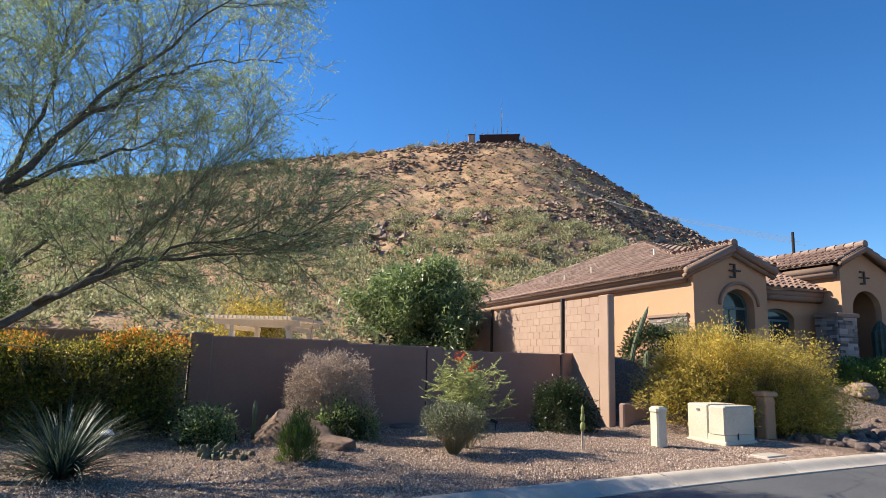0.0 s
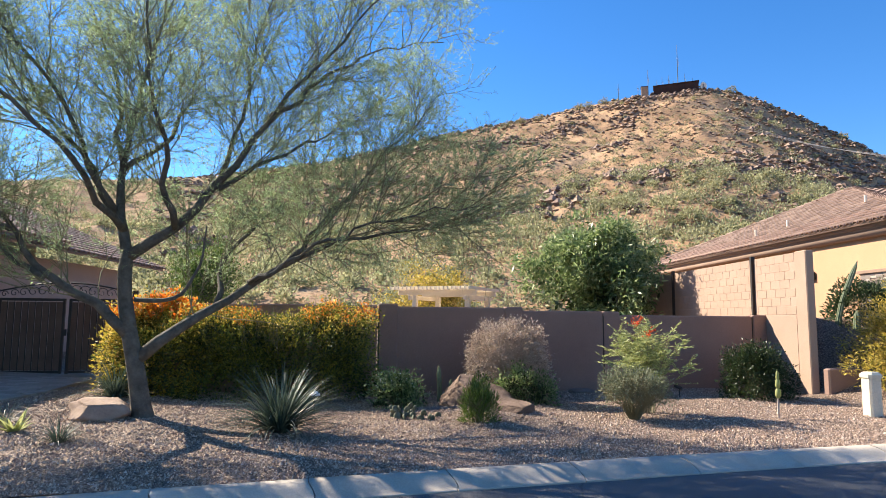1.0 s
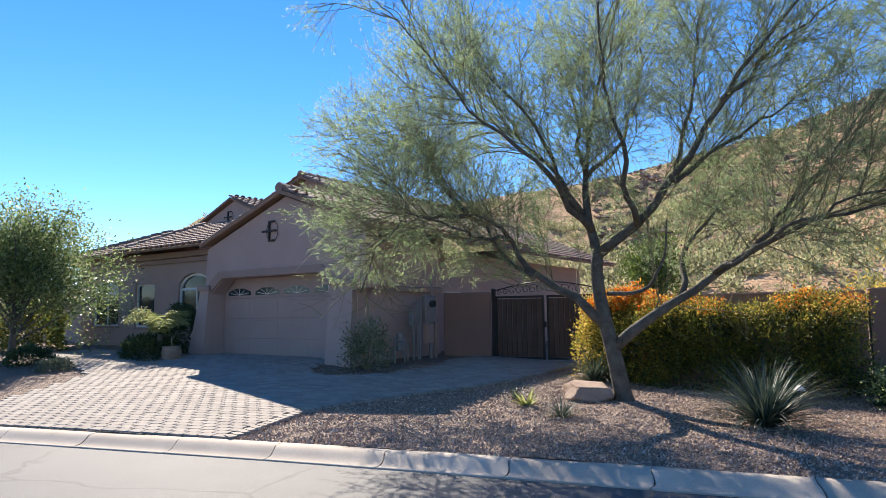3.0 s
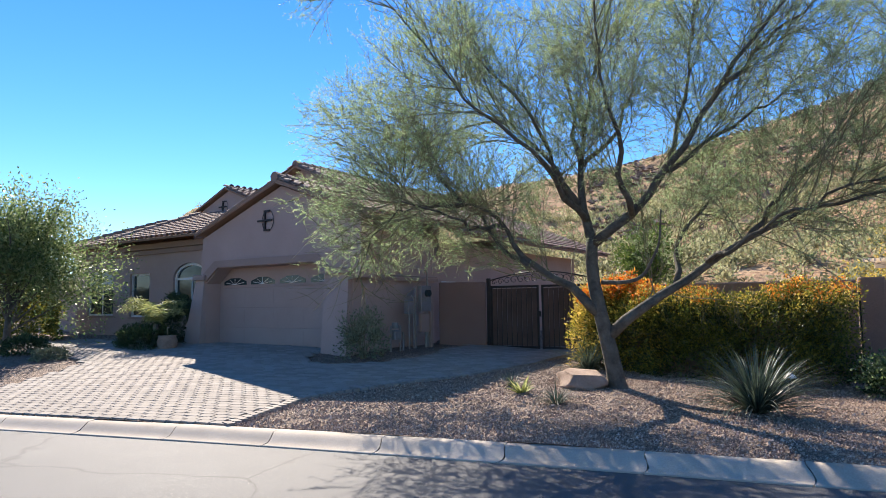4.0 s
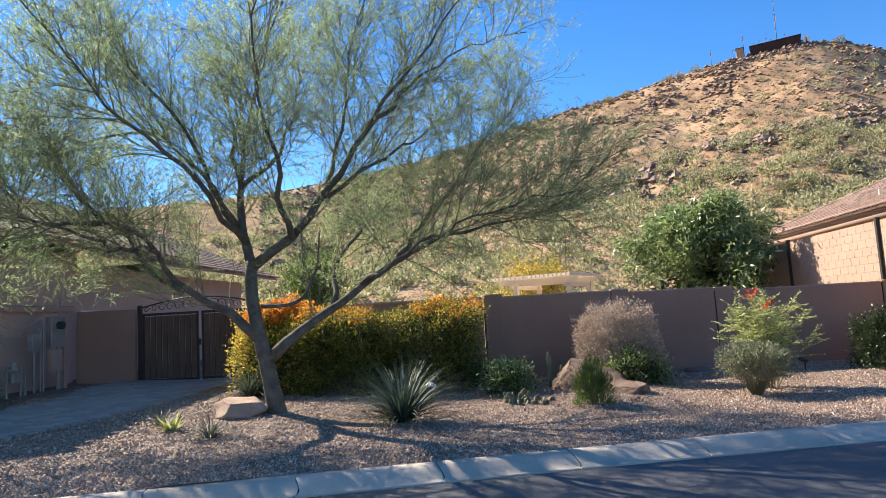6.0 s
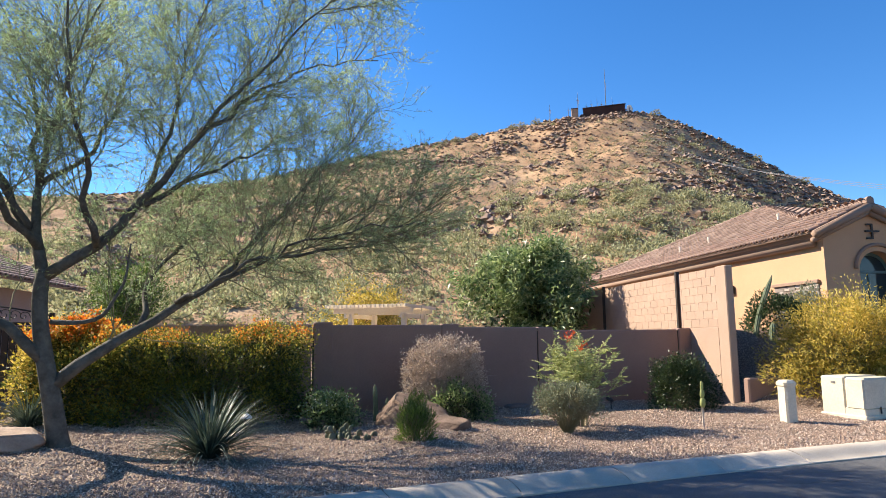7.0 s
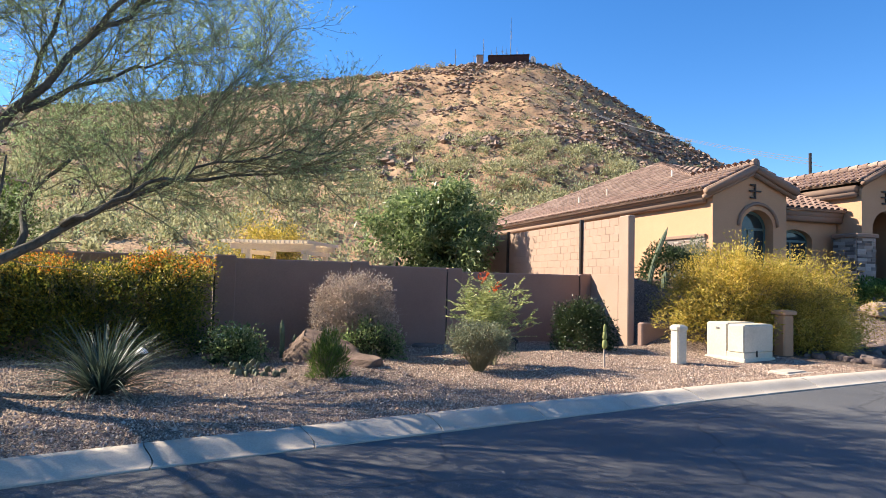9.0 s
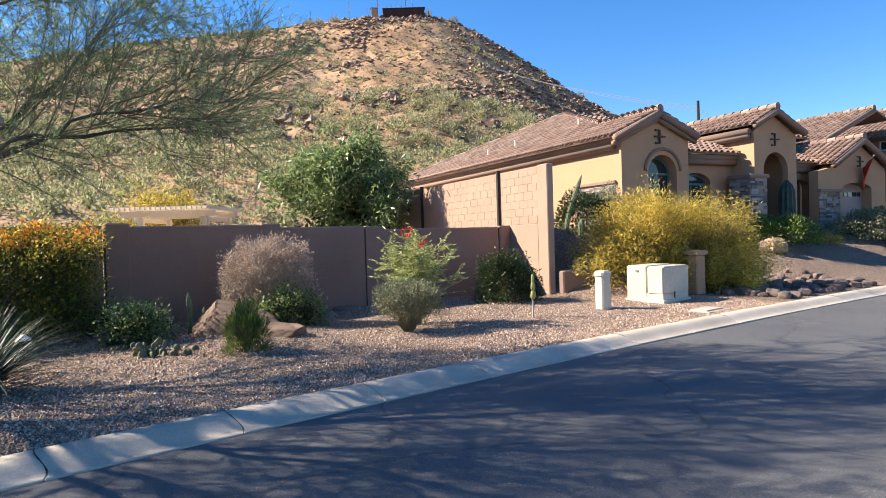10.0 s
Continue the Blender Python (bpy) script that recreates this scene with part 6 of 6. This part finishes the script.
def leafy_tree(name, label, x, y, h, rad, leaf, n, size, ratio, trunk_r=0.1, low=0.3, lump=0.35, m=20, droop=0.3, z=None, cone=0.0, puff=0.1, wide=1.0, core=None):
    """Tree with trunk, limbs and a crown of many clumps."""
    t = thing(name, label, "tree", place(x, y, z))
    top = h * 0.75
    tr = bend([(0, 0, -0.2), (0.05, 0.02, top * 0.3), (-0.05, 0.05, top * 0.6), (0, 0, top)], 10)
    Shape().tube(tr, list(np.linspace(trunk_r, 0.02, 10)), 8).make("trunk", BARK, t, smooth=True)
    limbs = shoots(np.repeat(tr[None, 2:], 1, 0), m, rad * 1.15, 1.1, 0.35, 7, low, 0.1)
    sub = shoots(limbs, 8, rad * 0.5, 1.0, 0.1, 5, 0.3)
    for pts in (limbs, sub):
        pts[..., :2] *= wide * np.clip(1 + cone * (0.45 - pts[..., 2:] / h), 0.25, 1.3)
        pts[..., 2] *= 1 + 0.12 * cone * np.exp(-(pts[..., 0] ** 2 + pts[..., 1] ** 2) / (0.3 * rad) ** 2)
    quads("limbwork", twig_tubes(limbs, np.full(len(limbs), trunk_r * 0.3)), BARK, t)
    quads("branchwork", twig_tubes(sub, np.full(len(sub), 0.008)), TWIG, t)
    c = np.concatenate([sub[:, -1], sub[:, 2], limbs[:, -1]])
    per = max(1, n // len(c))
    P = np.repeat(c, per, 0) + rng.normal(size=(len(c) * per, 3)) * rad * puff
    d = P - np.array([0, 0, h * 0.45])
    quads("foliage", leaf_quads(P, size, size * ratio, 0, d, 1.2, droop), leaf, t)
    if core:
        # darker leaves along the inner limbs: the crown's inner shade put into colour
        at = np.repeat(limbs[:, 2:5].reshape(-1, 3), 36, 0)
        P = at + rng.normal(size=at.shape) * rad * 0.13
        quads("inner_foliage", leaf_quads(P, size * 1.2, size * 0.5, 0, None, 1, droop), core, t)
    return t


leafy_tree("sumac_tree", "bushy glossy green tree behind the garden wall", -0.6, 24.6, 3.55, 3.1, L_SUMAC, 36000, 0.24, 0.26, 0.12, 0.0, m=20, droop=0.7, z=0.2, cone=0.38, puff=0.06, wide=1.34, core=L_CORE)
leafy_tree("backyard_tree", "yellow-green tree behind the pergola", -9.0, 31.5, 2.75, 2.6, L_YELLOW, 9000, 0.16, 0.4, 0.12, 0.1, m=24, z=0.0)
leafy_tree("street_tree", "leafy green tree beside the driveway", -22.3, 0.75, 2.85, 2.7, L_SUMAC, 44000, 0.115, 0.38, 0.13, 0.03, m=34)
leafy_tree("backyard_tree", "bright green tree beyond the gate", -17.5, 24.5, 4.5, 2.2, L_BRIGHT, 8000, 0.16, 0.35, 0.12, 0.1, m=24, z=0.2)

# ---------- hilltop station ----------


def hilltop():
    z = 113.2
    b = thing("hilltop_building", "low dark rust-red building on the summit", "building", pose(29, 322, z + 0.3, 0, 0, -4))
    Shape().prism([(-10.5, -3), (-10.5, 2.5), (-4, 2.7), (10, 3.0), (10, -3)], -3, 3).make("body", RUST, b)
    Shape().prism([(-10.8, 2.55), (10.3, 3.05), (10.3, 3.4), (-10.8, 2.9)], -3.4, 3.4).make("roof", RUST, b)
    for x in (-7, -2, 3, 8):
        Shape().box(x, x + 0.3, -3.08, -3.0, 0, 2.5).make("rib", IRON, b)
    w = thing("hilltop_hut", "small tan hut on the summit ridge", "hut", pose(14, 321, z - 0.5))
    Shape().bevbox(-1.6, 1.6, -1.5, 1.5, -2, 3.6, 0.1).make("body", ROCK, w)
    Shape().bevbox(-1.8, 1.8, -1.7, 1.7, 3.6, 3.9, 0.05).make("roof", RUST, w)
    for name, x, h, r in (("tall", 29.8, 24.5, 0.22), ("mid", 15.8, 14, 0.18), ("low", 1.5, 10.5, 0.2), ("a", 25.5, 9.5, 0.12), ("b", 22.5, 8.8, 0.12), ("c", 33.0, 9.5, 0.14), ("d", 11.0, 6, 0.12), ("e", 20.0, 7.5, 0.14), ("f", 36.5, 7.0, 0.14), ("g", 27.6, 8.2, 0.12)):
        zz = hill(x, 322) if x < 18 else z
        m = thing("antenna_mast", "thin metal radio mast on the summit", "antenna", pose(x, 322, zz - 0.5), "summit masts")
        Shape().tube([(0, 0, -1), (0, 0, h * 0.6), (0, 0, h)], [r, r * 0.8, r * 0.4], 6).make("pole", METERGREY, m)
        Shape().box(-0.6, 0.6, -0.08, 0.08, h * 0.7, h * 0.7 + 0.12).make("crossarm", METERGREY, m)
        Shape().box(0.3, 0.5, -0.1, 0.1, h * 0.55, h * 0.7).make("aerial", WHITE, m)
    d = thing("dish_antenna", "white dish antenna on the summit", "antenna", pose(41.3, 321, z - 0.5, 0, 0, 25))
    Shape().tube([(0, 0, 0), (0, 0, 3.2)], 0.2, 8).make("pole", METERGREY, d)
    sh, n = Shape(), 20
    for k, (r, y) in enumerate(((0.01, 0.5), (0.8, 0.35), (1.7, -0.1), (1.72, -0.02), (0.8, 0.45))):
        sh.v += [(math.cos(q * math.tau / n) * r, y, 2.2 + math.sin(q * math.tau / n) * r * 1.2) for q in range(n)]
    sh.f = [(i * n + q, i * n + (q + 1) % n, (i + 1) * n + (q + 1) % n, (i + 1) * n + q) for i in range(4) for q in range(n)]
    sh.make("reflector", WHITE, d, smooth=True)


hilltop()


def far_pole():
    p = thing("utility_pole", "dark wooden utility pole behind the house", "utility pole", pose(29.6, 53, 0))
    Shape().tube([(0, 0, -1), (0, 0, 12.9)], [0.15, 0.12], 8).make("shaft", IRON, p)
    w = thing("power_lines", "thin power lines running up to the summit", "cable")
    for k in range(3):
        a, b = Vector((29.6 + k * 0.5, 53, 12.4 - 0.3 * k)), Vector((34 + k * 2.5, 319, 113))
        pts = [a.lerp(b, t) + Vector((0, 0, -7 * 4 * t * (1 - t))) for t in np.linspace(0, 1, 30)]
        Shape().tube(pts, 0.02, 4).make("wire", METERGREY, w)


far_pole()


def outcrop(x, y):
    return wob(x, y, 9, 0.045) + 0.35 * wob(x, y, 4, 0.12)


def on_hill(a, r):
    x, y = r * math.sin(radians(a)), r * math.cos(radians(a))
    return x, y, hill(x, y)


def scrub():
    """Shrubs, small trees and loose rock over the hillside."""
    # name, count, nearest, farthest, sprays each, leaves a spray, leaf size, smallest and largest radius, cover
    kinds = (("desert_scrub", 10000, 135, 334, 4, 6, 0.44, 0.45, 1.3, 0.85, L_SCRUB),
             ("hillside_trees", 620, 120, 300, 9, 12, 0.52, 1.2, 2.4, 0.5, L_PALO),
             ("foothill_trees", 1700, 60, 170, 10, 13, 0.58, 1.2, 2.8, 1.0, L_PALO),
             ("foothill_scrub", 1800, 60, 165, 5, 8, 0.44, 0.5, 1.2, 0.85, L_SCRUB))
    for name, count, r0, r1, k, per, leaf, lo, hi, cover, mat in kinds:
        V, tries = [], 0
        while len(V) < count and tries < 60000:
            tries += 1
            a, r = rng.uniform(-88, 36), r0 + (r1 - r0) * rng.random() ** 0.75
            x, y, z = on_hill(a, r)
            if rng.random() > cover + 0.55 * wob(x, y, 1, 0.03) - 0.5 * max(0, outcrop(x, y)) + (0.2 if a < -12 else 0) - max(0, r - 220) / 400:
                continue
            V.append((x, y, z, lo + (hi - lo) * rng.random() ** 1.8))
        V = np.array(V)
        n = len(V)
        d = unit(rng.normal(size=(n, k, 3)))
        d[..., 2] = np.abs(d[..., 2]) * 0.9 + 0.1
        C = V[:, None, :3] + d * V[:, None, 3:] * rng.uniform(0.35, 0.95, (n, k, 1))
        off = rng.normal(size=(n, k, per, 3)) * V[:, None, None, 3:] * 0.26
        P = (C[:, :, None] + off).reshape(-1, 3)
        way = (unit(off) + d[:, :, None]).reshape(-1, 3)
        q = leaf_quads(P, leaf, leaf * 0.5, 0.2, way, 0.8)
        tagged(quads(name, q, mat), "olive desert shrubs scattered over the hillside", "shrubs")
    sh = []
    base = unit(np.array([(1, 0, 0), (0, 1, 0), (-1, 0, 0), (0, -1, 0), (0, 0, 1), (0, 0, -1)], float))
    tri = np.array([(0, 1, 4), (1, 2, 4), (2, 3, 4), (3, 0, 4), (1, 0, 5), (2, 1, 5), (3, 2, 5), (0, 3, 5)])
    cnt, tries = 0, 0
    while cnt < 24000 and tries < 150000:
        tries += 1
        a, r = rng.uniform(-40, 34), 120 + 213 * rng.random() ** 0.7
        x, y, z = on_hill(a, r)
        ledge = outcrop(x, y)
        flank = 0.10 if a > 9 and r > 230 else 0.0
        if rng.random() > (2.0 * ledge if ledge > 0.14 else 0.15) + max(0, r - 306) / 130 + flank:
            continue
        big = ledge > 0.16 or flank or r > 308
        s = 0.2 + (1.25 if big else 0.75) * rng.random() ** 3.0
        v = base * s * np.array([1.2, 1.2, 0.8]) * rng.uniform(0.55, 1.35, (6, 3)) + np.array([x, y, z + s * 0.25])
        sh.append(v[tri])
        cnt += 1
    tagged(quads("hillside_rocks", np.concatenate(sh), HILLROCK, k=3), "dark rust-brown rock outcrops on the hillside", "rocks")


HILLROCK = pieces("hill_rock", [(0, (0.12, 0.08, 0.064)), (0.5, (0.22, 0.15, 0.113)), (1, (0.37, 0.26, 0.19))], 0.95, 1.5)
scrub()


def saguaros():
    for a, r in ((-9.6, 318), (-8.4, 319), (-6.8, 318), (-3.2, 320), (-2.4, 321), (-1.0, 322), (9.5, 322), (17.2, 318), (20.4, 316)):
        x, y = r * math.sin(radians(a)), r * math.cos(radians(a))
        bx = thing("ridge_shrub", "dark bare shrub on the skyline", "shrub", pose(x, y, hill(x, y) - 0.3))
        ln = stems(40, 2.6, 2.6, 3.0)
        quads("woody_core", twig_tubes(ln, np.full(40, 0.06)), TWIG, bx)
        P, d = cloud(500, 2.6, 2.6, 2.6, 0.3)
        quads("foliage", leaf_quads(P + np.array([0, 0, 0.8]), 0.6, 0.2, 0.3, d), L_SCRUB, bx)


saguaros()

# ---------- driveway ----------
def build_driveway():
    """Interlocking pavers in running bond on a sand bed."""
    dr = thing("driveway", "grey-tan concrete paver driveway in running bond", "driveway", kind="structure")
    W, H, g = 0.235, 0.157, 0.006
    cells = []
    for j in range(2, 76):
        for i in range(-96, -5):
            s, d = i * W + (W / 2 if j % 2 else 0), 0.44 + (j - 2) * H
            x, y = plan(s + W / 2, d + H / 2)
            if on_drive(x, y):
                cells.append((s, d, x, y))
    bed = Shape()
    for s, d, x, y in cells:
        c = [plan(s, d), plan(s + W, d), plan(s + W, d + H), plan(s, d + H)]
        bed.add([(px, py, land(px, py) + 0.008) for px, py in c], [(0, 1, 2, 3)])
    bed.make("sand_bed", SAND, dr)
    me = None
    joined = Shape()
    b = 0.006
    ang = math.atan2(UY, UX)
    near = sorted(range(len(cells)), key=lambda k: cells[k][1] + 0.02 * abs(cells[k][0] + 8))[:300]
    near = set(near)
    for k, (s, d, x, y) in enumerate(cells):
        ex = Vector((UX, UY, land(x + 0.1 * UX, y + 0.1 * UY) * 10 - land(x, y) * 10)).normalized()
        ey = Vector((-UY, UX, land(x - 0.1 * UY, y + 0.1 * UX) * 10 - land(x, y) * 10)).normalized()
        nz = ex.cross(ey).normalized()
        w, h = W / 2 - g / 2, H / 2 - g / 2
        v = [(-w, -h, -0.03), (w, -h, -0.03), (w, h, -0.03), (-w, h, -0.03), (-w, -h, -b), (w, -h, -b), (w, h, -b), (-w, h, -b), (-w + b, -h + b, 0), (w - b, -h + b, 0), (w - b, h - b, 0), (-w + b, h - b, 0)]
        f = [(8, 9, 10, 11)] + [(4 + i, 4 + (i + 1) % 4, 8 + (i + 1) % 4, 8 + i) for i in range(4)] + [(i, (i + 1) % 4, 4 + (i + 1) % 4, 4 + i) for i in range(4)]
        m = Matrix((ex, ey, nz)).transposed().to_4x4()
        m.translation = Vector((x, y, land(x, y) + 0.020 + random.uniform(0, 0.003)))
        if k in near:
            if me is None:
                me = bpy.data.meshes.new("paver")
                me.from_pydata(v, [], f)
                me.materials.append(PAVER)
            ob = new("paver", me)
            ob.parent, ob.matrix_local = dr, m
        else:
            joined.add([m @ Vector(p) for p in v], f)
    joined.make("pavers", PAVERS, dr, kind="stuff")
    # soldier-course edging along the gravel
    edge = Shape()
    d = 0.5
    while d < 9.6:
        s = float(np.interp(d, [0.3, 2.35, 3.6, 5.1, 7, 9.2, 12], [-6.15, -6.15, -5.4, -4.3, -3.6, -3.2, -2.6]))
        x, y = plan(s + 0.08, d)
        z = land(x, y)
        edge.add([(x + px, y + py, z + pz) for pz in (-0.05, 0.030) for px, py in ((-0.1, -0.06), (0.1, -0.05), (0.1, 0.06), (-0.1, 0.05))], [(4, 5, 6, 7), (0, 1, 5, 4), (1, 2, 6, 5), (2, 3, 7, 6), (3, 0, 4, 7)])
        d += 0.13
    edge.make("edging", PAVERS, dr, kind="stuff")


build_driveway()


def pebbles():
    """Loose stones over the gravel nearest the street."""
    base = np.array([(1, 0, -0.3), (0, 1, -0.3), (-1, 0, -0.3), (0, -1, -0.3), (0, 0, 0.9)], float)
    tri = np.array([(0, 1, 4), (1, 2, 4), (2, 3, 4), (3, 0, 4)])
    out = []
    n = 0
    while n < 80000:
        s, d = rng.uniform(-6.5, 14), 0.44 + 7.0 * rng.random() ** 1.3
        x, y = plan(s, d)
        if on_drive(x, y):
            continue
        r = rng.uniform(0.010, 0.021) * (1.6 if rng.random() < 0.06 else 1)
        a = rng.uniform(0, math.tau)
        ca, sa = math.cos(a), math.sin(a)
        v = base * rng.uniform(0.6, 1.3, (5, 3)) * r * np.array([1.2, 0.85, 0.8])
        v = np.stack([v[:, 0] * ca - v[:, 1] * sa + x, v[:, 0] * sa + v[:, 1] * ca + y, v[:, 2] + heap(x, y) + r * 0.25], 1)
        out.append(v[tri])
        n += 1
    tagged(quads("gravel_stones", np.concatenate(out), PEBBLE, k=3), "loose tan and brown gravel stones", "gravel")


pebbles()
